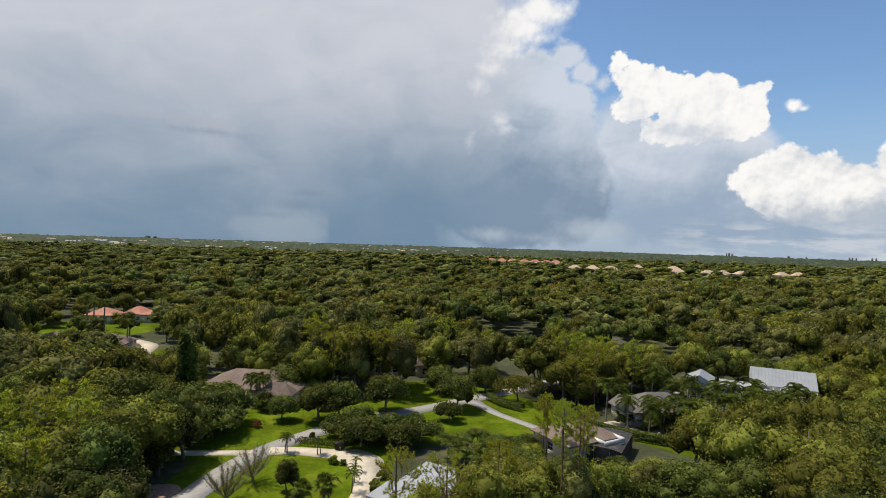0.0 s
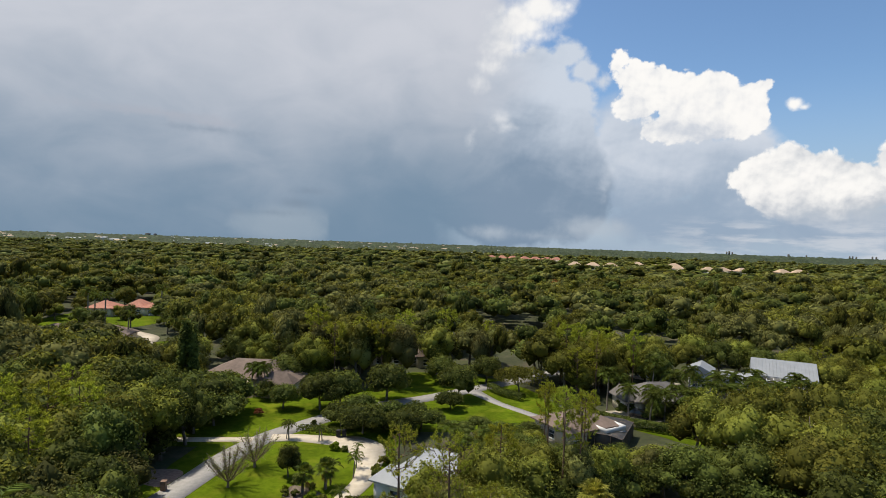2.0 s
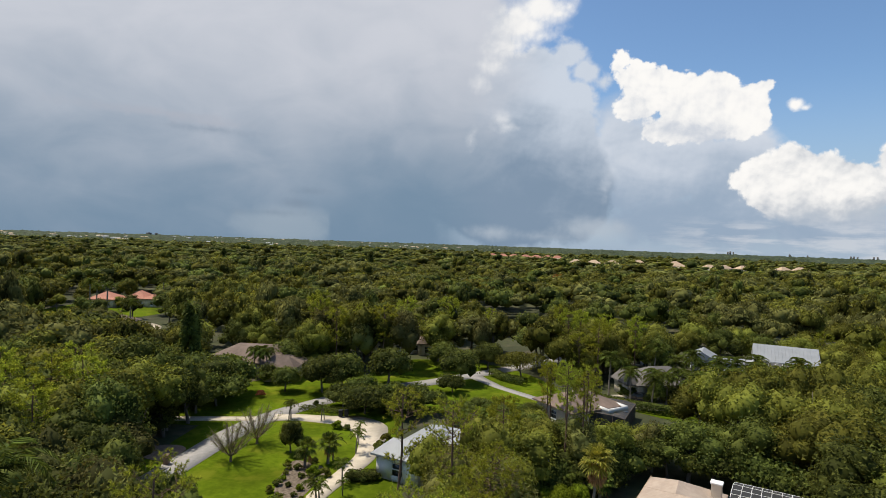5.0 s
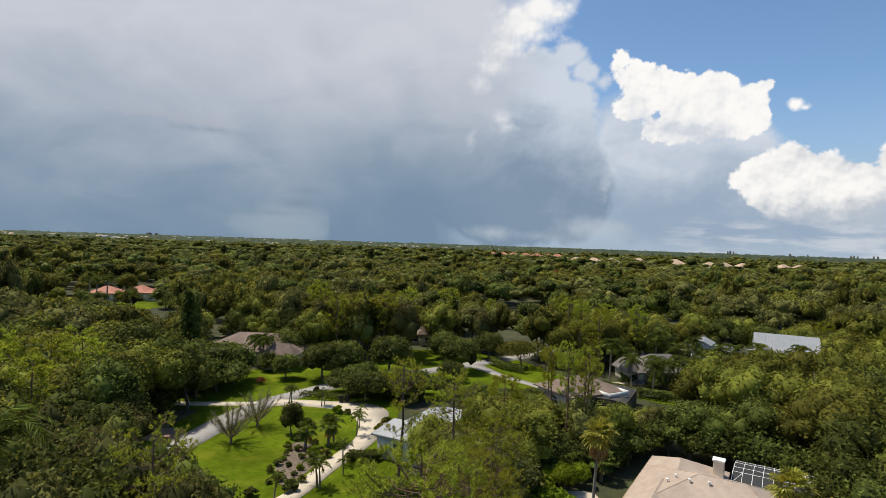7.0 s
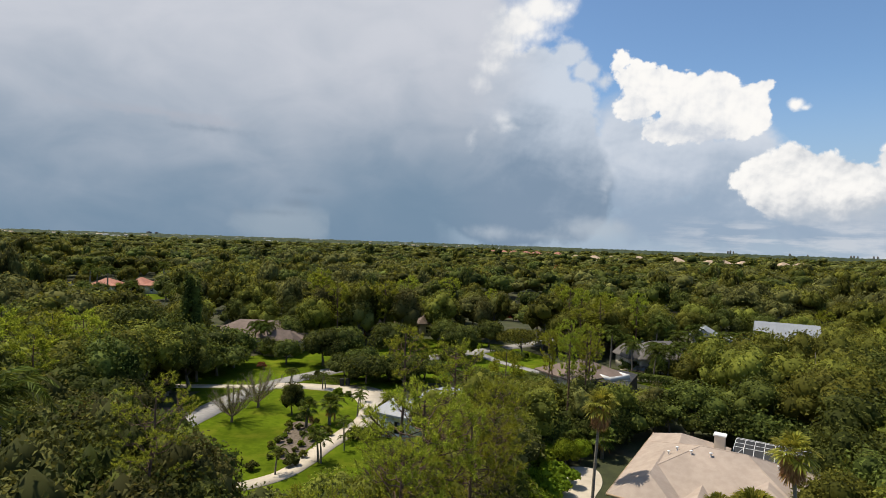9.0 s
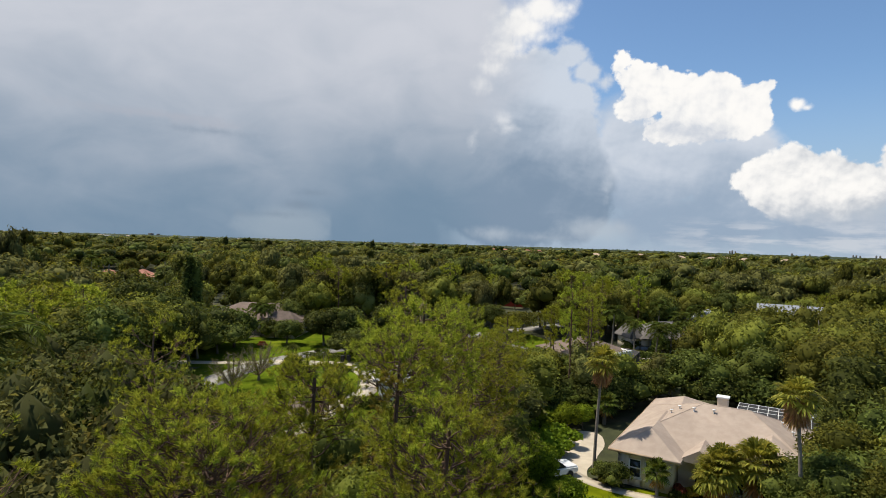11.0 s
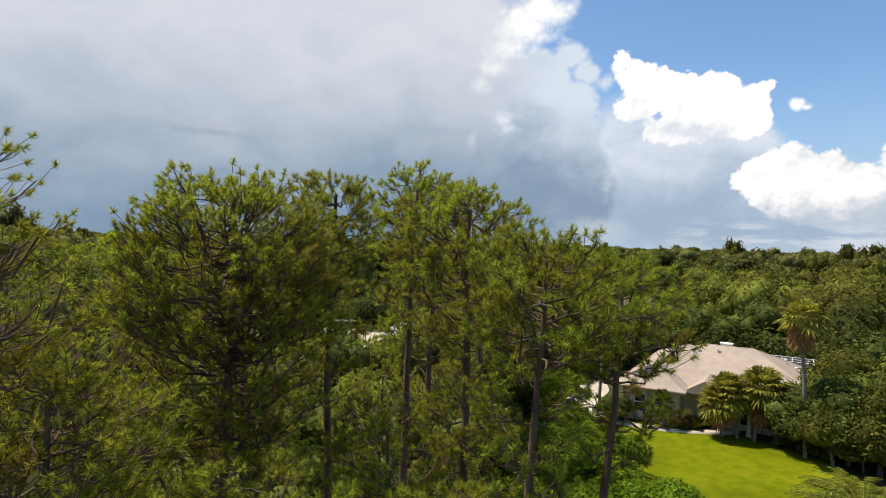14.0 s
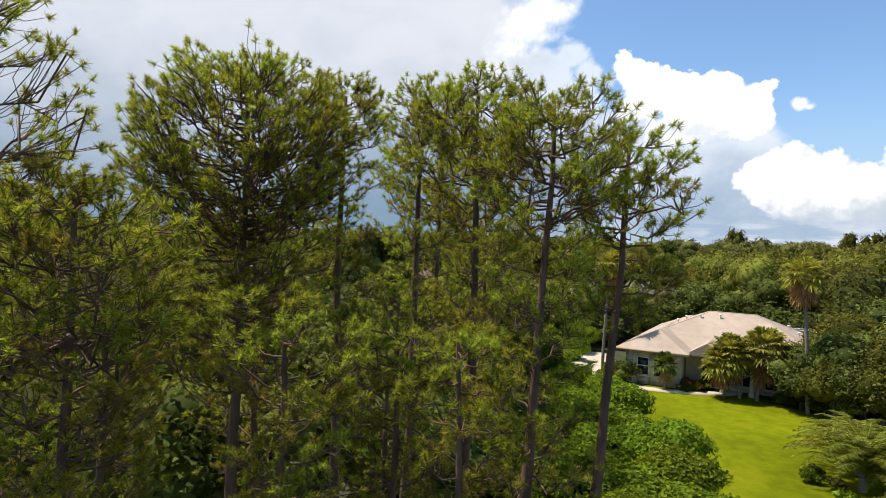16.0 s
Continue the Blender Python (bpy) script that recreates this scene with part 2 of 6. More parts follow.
def leaf_material(name, base, alt, vary=0.25, island=0.35, through=0.35, rough=0.55, hue=0.02, stand=0.30):
    """Leaves: gloss and some light shining through; tone changes leaf by leaf and tree by tree."""
    m = bpy.data.materials.new(name)
    m.use_nodes = True
    nt = m.node_tree
    b, out = nt.nodes["Principled BSDF"], nt.nodes["Material Output"]
    g = nt.nodes.new("ShaderNodeNewGeometry")
    oi = nt.nodes.new("ShaderNodeObjectInfo")
    ri, ro = Ex(nt, g.outputs["Random Per Island"]), Ex(nt, oi.outputs["Random"])
    col = mixc(nt, (ri * 0.6 + ro * 0.4).ramp(0.1, 0.9), base, alt)
    hs = nt.nodes.new("ShaderNodeHueSaturation")
    nt.links.new(col, hs.inputs["Color"])
    tc = nt.nodes.new("ShaderNodeTexCoord")
    land = fbm(nt, tc.outputs["Object"], 0.11, 3.0, 0.6).ramp(0.3, 0.7, 1 - stand, 1 + stand)
    val = ri.ramp(0, 1, 1 - island, 1 + island) * ro.ramp(0, 1, 1 - vary, 1 + vary) * land
    nt.links.new(val.s, hs.inputs["Value"])
    nt.links.new((ro * 2 * hue + (0.5 - hue)).s, hs.inputs["Hue"])
    b.inputs["Roughness"].default_value, b.inputs["Specular IOR Level"].default_value = rough, 0.06
    nt.links.new(hs.outputs[0], b.inputs["Base Color"])
    tr = nt.nodes.new("ShaderNodeBsdfTranslucent")
    sap = nt.nodes.new("ShaderNodeMix")
    sap.data_type, sap.blend_type = "RGBA", "MULTIPLY"
    sap.inputs[0].default_value = 1.0
    nt.links.new(hs.outputs[0], sap.inputs[6])
    sap.inputs[7].default_value = (1.44, 1.28, 0.95, 1)
    nt.links.new(sap.outputs[2], tr.inputs[0])
    mx = nt.nodes.new("ShaderNodeMixShader")
    mx.inputs[0].default_value = through
    nt.links.new(b.outputs[0], mx.inputs[1])
    nt.links.new(tr.outputs[0], mx.inputs[2])
    nt.links.new(mx.outputs[0], out.inputs[0])
    return m


def glass_material(name, tint, rough=0.05):
    m = bpy.data.materials.new(name)
    m.use_nodes = True
    b = m.node_tree.nodes["Principled BSDF"]
    b.inputs["Base Color"].default_value = (*tint, 1)
    b.inputs["Roughness"].default_value, b.inputs["Specular IOR Level"].default_value = rough, 0.6
    return m


def screen_material(name):
    """Fine insect screen: dark threads with most of the light passing between them."""
    m = bpy.data.materials.new(name)
    m.use_nodes = True
    nt = m.node_tree
    b, out = nt.nodes["Principled BSDF"], nt.nodes["Material Output"]
    b.inputs["Base Color"].default_value = (0.03, 0.03, 0.03, 1)
    b.inputs["Roughness"].default_value = 0.7
    tr = nt.nodes.new("ShaderNodeBsdfTransparent")
    mx = nt.nodes.new("ShaderNodeMixShader")
    mx.inputs[0].default_value = 0.86
    nt.links.new(tr.outputs[0], mx.inputs[1])
    nt.links.new(b.outputs[0], mx.inputs[2])
    nt.links.new(mx.outputs[0], out.inputs[0])
    return m


M_GROUND = material("leaf_litter", (0.055, 0.060, 0.022), (0.035, 0.040, 0.016), 0.6, 0.95, 0.8, 6.0, third=(0.09, 0.075, 0.045), big=0.25)
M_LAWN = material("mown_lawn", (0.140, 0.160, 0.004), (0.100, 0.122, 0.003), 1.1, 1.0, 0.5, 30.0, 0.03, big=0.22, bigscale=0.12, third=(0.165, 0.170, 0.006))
# darker, greener tone for every lawn but the one before the house
M_LAWN_DEEP = material("deep_green_lawn", (0.092, 0.128, 0.006), (0.062, 0.094, 0.004), 1.1, 1.0, 0.5, 30.0, 0.03, big=0.25, bigscale=0.12, third=(0.120, 0.140, 0.010))
M_ASPHALT = material("old_asphalt", (0.30, 0.28, 0.26), (0.25, 0.235, 0.215), 1.5, 0.9, 0.3, 40, big=0.12)
M_CONCRETE = material("pale_concrete", (0.52, 0.45, 0.345), (0.44, 0.375, 0.285), 0.9, 0.85, 0.2, 20, big=0.1, bigscale=0.15)
M_BRICKPAVE = material("brown_pavers", (0.26, 0.17, 0.12), (0.18, 0.11, 0.08), 2.0, 0.9, 0.4, 12, big=0.2)
M_MULCH = material("grey_mulch", (0.19, 0.15, 0.11), (0.09, 0.065, 0.045), 3.0, 0.95, 0.8, 12)
M_STUCCO = material("cream_stucco", (0.66, 0.58, 0.45), (0.60, 0.52, 0.40), 1.2, 0.9, 0.2, 30, big=0.06)
M_WHITE = material("white_paint", (0.78, 0.77, 0.74), (0.70, 0.69, 0.66), 1.0, 0.5, 0.05, 8)
M_SHINGLE = material("beige_shingles", (0.40, 0.32, 0.255), (0.35, 0.275, 0.22), 1.4, 0.9, 0.5, 14, big=0.08, bigscale=0.3)
M_SHINGLE_BROWN = material("brown_shingles", (0.20, 0.145, 0.115), (0.155, 0.115, 0.09), 1.4, 0.9, 0.5, 12, big=0.12, bigscale=0.3)
M_SHINGLE_GREY = material("grey_shingles", (0.15, 0.135, 0.125), (0.11, 0.10, 0.09), 1.4, 0.9, 0.5, 12, big=0.12, bigscale=0.3)
M_TILE_RED = material("terracotta_tiles", (0.46, 0.20, 0.13), (0.36, 0.15, 0.10), 1.5, 0.8, 0.6, 8, big=0.15)
M_TILE_SAND = material("sand_tiles", (0.50, 0.36, 0.24), (0.42, 0.30, 0.20), 1.5, 0.8, 0.6, 8, big=0.12)
M_METAL_WHITE = material("white_metal_roof", (0.30, 0.31, 0.32), (0.26, 0.27, 0.28), 0.5, 0.5, 0.05, 5, big=0.06)
M_RED = material("red_wall_paint", (0.50, 0.07, 0.05), (0.38, 0.05, 0.04), 1.0, 0.8)
M_GLASS = glass_material("dark_glass", (0.02, 0.025, 0.03))
M_POOL = glass_material("pool_water", (0.05, 0.30, 0.32), 0.08)
M_SCREEN = screen_material("insect_screen")
M_BARK = material("pine_bark", (0.165, 0.098, 0.064), (0.080, 0.050, 0.036), 4.0, 0.95, 1.0, 9, stretch=(1, 1, 0.35))
M_BARK_GREY = material("grey_bark", (0.16, 0.135, 0.11), (0.09, 0.075, 0.06), 3.0, 0.95, 0.8, 9, stretch=(1, 1, 0.4))
M_PALMBARK = material("palm_trunk_bark", (0.25, 0.215, 0.175), (0.16, 0.135, 0.11), 5.0, 0.95, 0.8, 9, stretch=(1, 1, 3))
M_TWIG = material("bare_twigs", (0.27, 0.20, 0.15), (0.19, 0.14, 0.10), 4.0, 0.95)
M_CAR = material("dark_car_paint", (0.012, 0.013, 0.02), (0.010, 0.011, 0.016), 1.0, 0.15, spec=0.6)
M_RUBBER = material("tyre_rubber", (0.02, 0.02, 0.02), (0.03, 0.03, 0.03), 3.0, 0.9)
M_CAR_WHITE = material("white_car_paint", (0.75, 0.75, 0.75), (0.70, 0.70, 0.70), 1.0, 0.2, spec=0.6)
L_PINE = leaf_material("pine_needles", (0.190, 0.230, 0.027), (0.300, 0.335, 0.040), 0.10, 0.42, 0.55, 0.6, stand=0.10)
L_PINE_OLD = leaf_material("old_pine_needles", (0.22, 0.215, 0.034), (0.28, 0.235, 0.042), 0.15, 0.35, 0.50, 0.7, stand=0.10)
L_OAK = leaf_material("oak_leaves", (0.102, 0.114, 0.019), (0.164, 0.168, 0.028), 0.24, 0.45, 0.40, 0.7)
L_DARK = leaf_material("dark_leaves", (0.064, 0.084, 0.017), (0.104, 0.117, 0.024), 0.22, 0.45, 0.36, 0.65)
L_GREY = leaf_material("grey_green_leaves", (0.096, 0.102, 0.030), (0.136, 0.132, 0.038), 0.20, 0.45, 0.36, 0.75)
L_BRIGHT = leaf_material("bright_leaves", (0.110, 0.170, 0.010), (0.175, 0.230, 0.015), 0.12, 0.35, 0.42, 0.65)
L_PALM = leaf_material("palm_fronds", (0.068, 0.094, 0.016), (0.115, 0.138, 0.022), 0.2, 0.35, 0.32, 0.6)
L_PALM_GOLD = leaf_material("sunlit_fan_leaves", (0.22, 0.24, 0.035), (0.30, 0.27, 0.05), 0.1, 0.3, 0.45)
L_DATE = leaf_material("date_palm_leaves", (0.17, 0.195, 0.028), (0.25, 0.265, 0.042), 0.1, 0.3, 0.4)
L_DEAD = leaf_material("dead_fronds", (0.36, 0.20, 0.08), (0.28, 0.15, 0.06), 0.1, 0.35, 0.25)
L_FLOWER = leaf_material("red_blossom", (0.30, 0.07, 0.012), (0.24, 0.10, 0.02), 0.1, 0.3, 0.3)
L_RUST = leaf_material("rust_leaves", (0.16, 0.05, 0.025), (0.20, 0.09, 0.03), 0.1, 0.3, 0.3)
L_YELLOW = leaf_material("yellow_leaves", (0.35, 0.25, 0.03), (0.28, 0.24, 0.03), 0.1, 0.3, 0.3)

# ---- mesh tools ----
RNG = np.random.default_rng(7)


def mesh_of(name, parts, mat):
    """One mesh out of (verts, faces) arrays; faces may be triangles or quads."""
    me = bpy.data.meshes.new(name)
    vs, loops, starts, totals, n, ln = [], [], [], [], 0, 0
    for v, f in parts:
        v, f = np.asarray(v, np.float32), np.asarray(f, np.int32)
        if not len(f):
            continue
        k = f.shape[1]
        vs.append(v)
        loops.append((f + n).ravel())
        starts.append(ln + np.arange(len(f)) * k)
        totals.append(np.full(len(f), k))
        n, ln = n + len(v), ln + len(f) * k
    vs, loops, starts, totals = (np.concatenate(a) for a in (vs, loops, starts, totals))
    me.vertices.add(len(vs))
    me.vertices.foreach_set("co", vs.astype(np.float32).ravel())
    me.loops.add(len(loops))
    me.loops.foreach_set("vertex_index", loops.astype(np.int32))
    me.polygons.add(len(starts))
    me.polygons.foreach_set("loop_start", starts.astype(np.int32))
    me.polygons.foreach_set("loop_total", totals.astype(np.int32))
    me.update(calc_edges=True)
    me.validate()
    me.materials.append(mat)
    return me


def part(name, shape, mat, parent, label="", at=None):
    """A mesh object under a thing: shape is a bmesh, a mesh, or a list of (verts, faces)."""
    if isinstance(shape, bmesh.types.BMesh):
        me = bpy.data.meshes.new(name)
        shape.to_mesh(me)
        shape.free()
        me.materials.append(mat)
    elif isinstance(shape, bpy.types.Mesh):
        me = shape
    else:
        me = mesh_of(name, shape, mat)
    ob = new(name, me)
    ob.parent = parent
    if at is not None:
        ob.matrix_basis = at
    if label:
        ob["label"] = label
    return ob


def thing(name, label, category, m=None, group="", kind=""):
    ob = new(name)
    ob.empty_display_size = 0.2
    if m is not None:
        ob.matrix_basis = m
    return tagged(ob, label, category, group, kind)


def single(name, shape, mat, label, category, m=None, group="", kind=""):
    ob = part(name, shape, mat, None)
    if m is not None:
        ob.matrix_basis = m
    return tagged(ob, label, category, group, kind)


def box(sx, sy, sz, at=(0, 0, 0), bevel=0.0):
    """A box that stands on at, as a bmesh."""
    bm = bmesh.new()
    bmesh.ops.create_cube(bm, size=1.0, matrix=Matrix.Translation((at[0], at[1], at[2] + sz / 2)) @ Matrix.Diagonal((sx, sy, sz, 1)))
    if bevel:
        bmesh.ops.bevel(bm, geom=bm.edges[:], offset=bevel, segments=2, affect="EDGES")
    return bm


def boxv(sx, sy, sz, at=(0, 0, 0)):
    x, y = sx / 2, sy / 2
    v = np.array([(-x, -y, 0), (x, -y, 0), (x, y, 0), (-x, y, 0), (-x, -y, sz), (x, -y, sz), (x, y, sz), (-x, y, sz)]) + np.array(at)
    f = np.array([(3, 2, 1, 0), (4, 5, 6, 7), (0, 1, 5, 4), (1, 2, 6, 5), (2, 3, 7, 6), (3, 0, 4, 7)])
    return v, f


def tube(points, radii, sides=6):
    """A tapered tube along points: (verts, faces)."""
    pts = np.asarray(points, float)
    n = len(pts)
    d = np.gradient(pts, axis=0)
    d /= np.linalg.norm(d, axis=1)[:, None] + 1e-9
    ref = np.where(np.abs(d[:, 2:3]) > 0.9, np.array([[1.0, 0, 0]]), np.array([[0, 0, 1.0]]))
    a = np.cross(d, ref)
    a /= np.linalg.norm(a, axis=1)[:, None] + 1e-9
    b = np.cross(d, a)
    ang = np.linspace(0, 2 * np.pi, sides, endpoint=False)
    r = np.asarray(radii, float)[:, None, None]
    v = pts[:, None, :] + r * (np.cos(ang)[None, :, None] * a[:, None, :] + np.sin(ang)[None, :, None] * b[:, None, :])
    i, j = np.meshgrid(np.arange(n - 1), np.arange(sides), indexing="ij")
    j2 = (j + 1) % sides
    f = np.stack([i * sides + j, i * sides + j2, (i + 1) * sides + j2, (i + 1) * sides + j], -1).reshape(-1, 4)
    return v.reshape(-1, 3), f


def unit(v):
    return v / (np.linalg.norm(v, axis=-1, keepdims=True) + 1e-9)


def diamonds(c, face, size, width, rng):
    """Leaf-shaped rhombs at c, turned so that their upper sides look along face."""
    n = len(c)
    way = unit(np.cross(unit(face), rng.normal(size=(n, 3))))
    side = unit(np.cross(way, face))
    s = np.broadcast_to(np.asarray(size, float), (n,))[:, None]
    v = np.stack([c - way * s * 0.5, c + side * s * width, c + way * s * 0.5, c - side * s * width], 1).reshape(-1, 3)
    return v, np.arange(4 * n).reshape(-1, 4)


def spikes(c, way, length, width, rng):
    """Needles: thin triangles from c along way."""
    n = len(c)
    way = unit(way)
    side = unit(np.cross(way, rng.normal(size=(n, 3))))
    ln = np.broadcast_to(np.asarray(length, float), (n,))[:, None]
    v = np.stack([c + side * width, c - side * width, c + way * ln], 1).reshape(-1, 3)
    return v, np.arange(3 * n).reshape(-1, 3)


def sphere_points(n, rng, low=-0.3):
    z = rng.uniform(low, 1.0, n)
    a = rng.uniform(0, 2 * np.pi, n)
    r = np.sqrt(1 - z * z)
    return np.stack([r * np.cos(a), r * np.sin(a), z], 1)


def ribbon(points, widths, z, steps=8):
    """A smooth strip along points with a width at each."""
    p = np.array(points, float)
    w = np.array(widths, float)
    ext = np.vstack([2 * p[0] - p[1], p, 2 * p[-1] - p[-2]])
    wx = np.concatenate([[w[0]], w, [w[-1]]])
    out, ws = [], []
    for i in range(1, len(ext) - 2):
        for t in np.linspace(0, 1, steps, endpoint=i == len(ext) - 3):
            a, b, c, d = ext[i - 1:i + 3]
            out.append(0.5 * (2 * b + (c - a) * t + (2 * a - 5 * b + 4 * c - d) * t * t + (3 * b - a - 3 * c + d) * t ** 3))
            ws.append(wx[i] * (1 - t) + wx[i + 1] * t)
    out, ws = np.array(out), np.array(ws)[:, None]
    d = unit(np.gradient(out, axis=0))
    side = np.stack([-d[:, 1], d[:, 0]], 1) * ws / 2
    n = len(out)
    v = np.zeros((4 * n, 3))
    v[:n, :2], v[n:2 * n, :2] = out + side, out - side
    v[:2 * n, 2] = z
    v[2 * n:] = v[:2 * n]
    v[2 * n:, 2] = -0.05
    i = np.arange(n - 1)
    f = np.concatenate([np.stack([n + i, n + i + 1, i + 1, i], 1), np.stack([i, i + 1, 2 * n + i + 1, 2 * n + i], 1),
                        np.stack([3 * n + i, 3 * n + i + 1, n + i + 1, n + i], 1)])
    return [(v, f)]


def patch(outline, z, wobble=0.35, seed=1):
    """A sheet with a smooth, slightly uneven outline."""
    p = np.array(outline, float)
    n = len(p)
    out = []
    for i in range(n):
        a, b, c, d = (p[(i + k) % n] for k in (-1, 0, 1, 2))
        for t in np.linspace(0, 1, 8, endpoint=False):
            q = 0.5 * (2 * b + (c - a) * t + (2 * a - 5 * b + 4 * c - d) * t * t + (3 * b - a - 3 * c + d) * t ** 3)
            q = q + wobble * np.array(noise.noise_vector(Vector((q[0] * 0.35, q[1] * 0.35, seed))))[:2]
            out.append(q)
    bm = bmesh.new()
    vs = [bm.verts.new((x, y, z)) for x, y in out]
    f = bm.faces.new(vs)
    if f.normal.z < 0 or sum(out[i - 1][0] * out[i][1] - out[i][0] * out[i - 1][1] for i in range(len(out))) < 0:
        bmesh.ops.reverse_faces(bm, faces=[f])
    bmesh.ops.triangulate(bm, faces=[f])
    return bm


# ---- ground, road, lawns ----
def make_ground():
    r = np.concatenate([np.linspace(0, 150, 16), np.geomspace(180, 4900, 14)])
    n, k = 64, len(r)
    a = np.linspace(0, 2 * np.pi, n, endpoint=False)
    v = np.stack([np.outer(r, np.sin(a)).ravel(), np.outer(r, np.cos(a)).ravel(), np.zeros(n * k)], 1)
    i, j = np.meshgrid(np.arange(k - 1), np.arange(n), indexing="ij")
    j2 = (j + 1) % n
    f = np.stack([i * n + j, i * n + j2, (i + 1) * n + j2, (i + 1) * n + j], -1).reshape(-1, 4)[:, ::-1]
    return single("ground", [(v, f)], M_GROUND, "dark earth covered in leaf litter under the trees", "ground", kind="structure")


make_ground()
ROAD = [(-41, 44), (-36, 56), (-32, 66), (-30.2, 74.5), (-28.6, 83), (-25.6, 91), (-20.6, 98.5), (-14.5, 106), (-8, 111.5), (-2, 115.2), (5.5, 121.2), (13, 127.5), (22, 135), (34, 146)]
DRIVE = [(-25, 90.6), (-21, 91), (-16, 90.4), (-12.3, 89.8), (-9.4, 87), (-8.3, 81), (-8.5, 75.5), (-10.2, 70), (-11.8, 65.3), (-13, 60.6), (-14.6, 57.2), (-17.6, 54.6), (-22, 52.5)]
single("road", ribbon(ROAD, [4.1] * len(ROAD), 0.05), M_ASPHALT, "grey worn asphalt lane winding between lawns", "road", kind="structure")
single("driveway", ribbon(DRIVE, [3.4, 3.0, 3.6, 5.6, 5.8, 3.6, 2.8, 2.5, 2.3, 2.1, 2.0, 2.0, 2.0], 0.08), M_CONCRETE, "pale concrete drive curving through the front lawn", "driveway", kind="structure")
single("side_drive", ribbon([(-27.5, 89.6), (-32, 89.2), (-40, 88.5), (-50, 88)], [2.2, 2.0, 2.0, 2.0], 0.07), M_CONCRETE, "pale concrete side drive off the lane", "driveway", kind="structure")
single("branch_drive", ribbon([(8.5, 122.5), (10.6, 118.5), (13.5, 113.5), (18, 108), (22, 103)], [3.6, 2.6, 2.0, 2.0, 2.0], 0.07), M_ASPHALT, "narrow asphalt drive leading off the lane", "driveway", kind="structure")
single("front_walk", ribbon([(12.2, 51.5), (14.6, 48.6), (18.2, 46.6), (22.6, 46.2), (24, 47)], [1.3, 1.1, 1.0, 1.1, 1.4], 0.09), M_CONCRETE, "pale concrete footpath along the house front", "path", kind="structure")
single("carport_slab", patch([(8.6, 48.5), (13.2, 49.4), (14.4, 52.2), (17.6, 58.5), (17.4, 62), (13.5, 61.5), (10.5, 56)], 0.06, 0.15), M_CONCRETE, "pale concrete forecourt beside the house", "driveway", kind="structure")
single("paver_apron", patch([(-33.2, 72.4), (-36.4, 73.4), (-37, 77.0), (-33.8, 77.6), (-32.2, 76)], 0.045, 0.2), M_BRICKPAVE, "brown paver apron beside the lane", "driveway", kind="structure")
single("far_drive", ribbon([(-78, 150), (-82, 160), (-86, 172), (-95, 180)], [3, 4.5, 4.5, 3], 0.07), M_CONCRETE, "pale concrete drive of a far house", "driveway", kind="structure")
LAWNS = [
    ("front lawn of bright mown grass", [(-42, 46), (-22, 46), (-6, 50), (-1, 58), (-4, 70), (-5, 84), (-5, 98), (-14, 103), (-26, 96), (-34, 88), (-36, 70), (-40, 58)]),
    ("lawn patches between the lane and trees", [(-10, 100), (4, 96), (20, 104), (25, 113), (18, 130), (6, 138), (-8, 136), (-14, 122)]),
    ("shaded lawn across the lane", [(-50, 89), (-36, 86), (-28, 92), (-18, 102), (-12, 110), (-16, 122), (-30, 118), (-40, 106), (-50, 98)]),
    ("broad bright green lawn before the house", [(8.5, 50), (15, 49), (23, 46.4), (25.6, 43.2), (27.5, 38), (24, 31), (20, 24), (14, 17), (9, 20), (8, 34)]),
    ("sunny lawn strip behind a screened pool", [(34, 103), (38, 98), (46, 92), (58, 96), (72, 100), (74, 108), (60, 106), (44, 99)]),
    ("far sunny lawn among palms", [(-136, 190), (-116, 186), (-100, 190), (-98, 225), (-120, 240), (-138, 220)]),
    ("small lawn by a far drive", [(-82, 150), (-74, 150), (-72, 164), (-80, 166)]),
    ("lawn behind the white houses", [(48, 148), (60, 146), (64, 170), (52, 178)]),
]
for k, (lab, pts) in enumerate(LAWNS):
    single("lawn", patch(pts, 0.02 + 0.002 * k, 0.5, k), M_LAWN if k == 3 else M_LAWN_DEEP, lab, "lawn", kind="structure")
single("planting_bed", patch([(-17.3, 73.5), (-14.5, 73), (-12.4, 70.5), (-13.2, 66), (-14.3, 61.5), (-16.4, 62.5), (-17.6, 68)], 0.05, 0.3), M_MULCH, "planting bed of grey gravel and mulch", "garden bed", kind="structure")

# ---- trees ----


def limb(rng, start, way, length, r0, bend=0.25, steps=5, droop=0.0):
    pts, p, d = [np.array(start, float)], np.array(start, float), unit(np.array(way, float))
    for _ in range(steps):
        d = unit(d + rng.normal(size=3) * bend * 0.5 + np.array((0, 0, -droop)))
        p = p + d * length / steps
        pts.append(p)
    return np.array(pts), np.linspace(r0, r0 * 0.25, steps + 1)


def brushes(tips, ways, needles, length, width, rng):
    """Needle brushes: needles fan out round each shoot's last hand's breadth, standing closer at its tip."""
    m = len(tips) * needles
    w = np.repeat(unit(ways), needles, 0)
    u = rng.uniform(0, 1, (m, 1)) ** 0.8
    side = unit(np.cross(w, rng.normal(size=(m, 3))))
    lean_out = np.radians(10 + 88 * u + rng.normal(size=(m, 1)) * 12)
    d = w * np.cos(lean_out) + side * np.sin(lean_out) + (0, 0, -0.10)
    c = np.repeat(tips, needles, 0) - w * u * length * 0.6
    return spikes(c, d, length * rng.uniform(0.75, 1.1, m), width, rng)


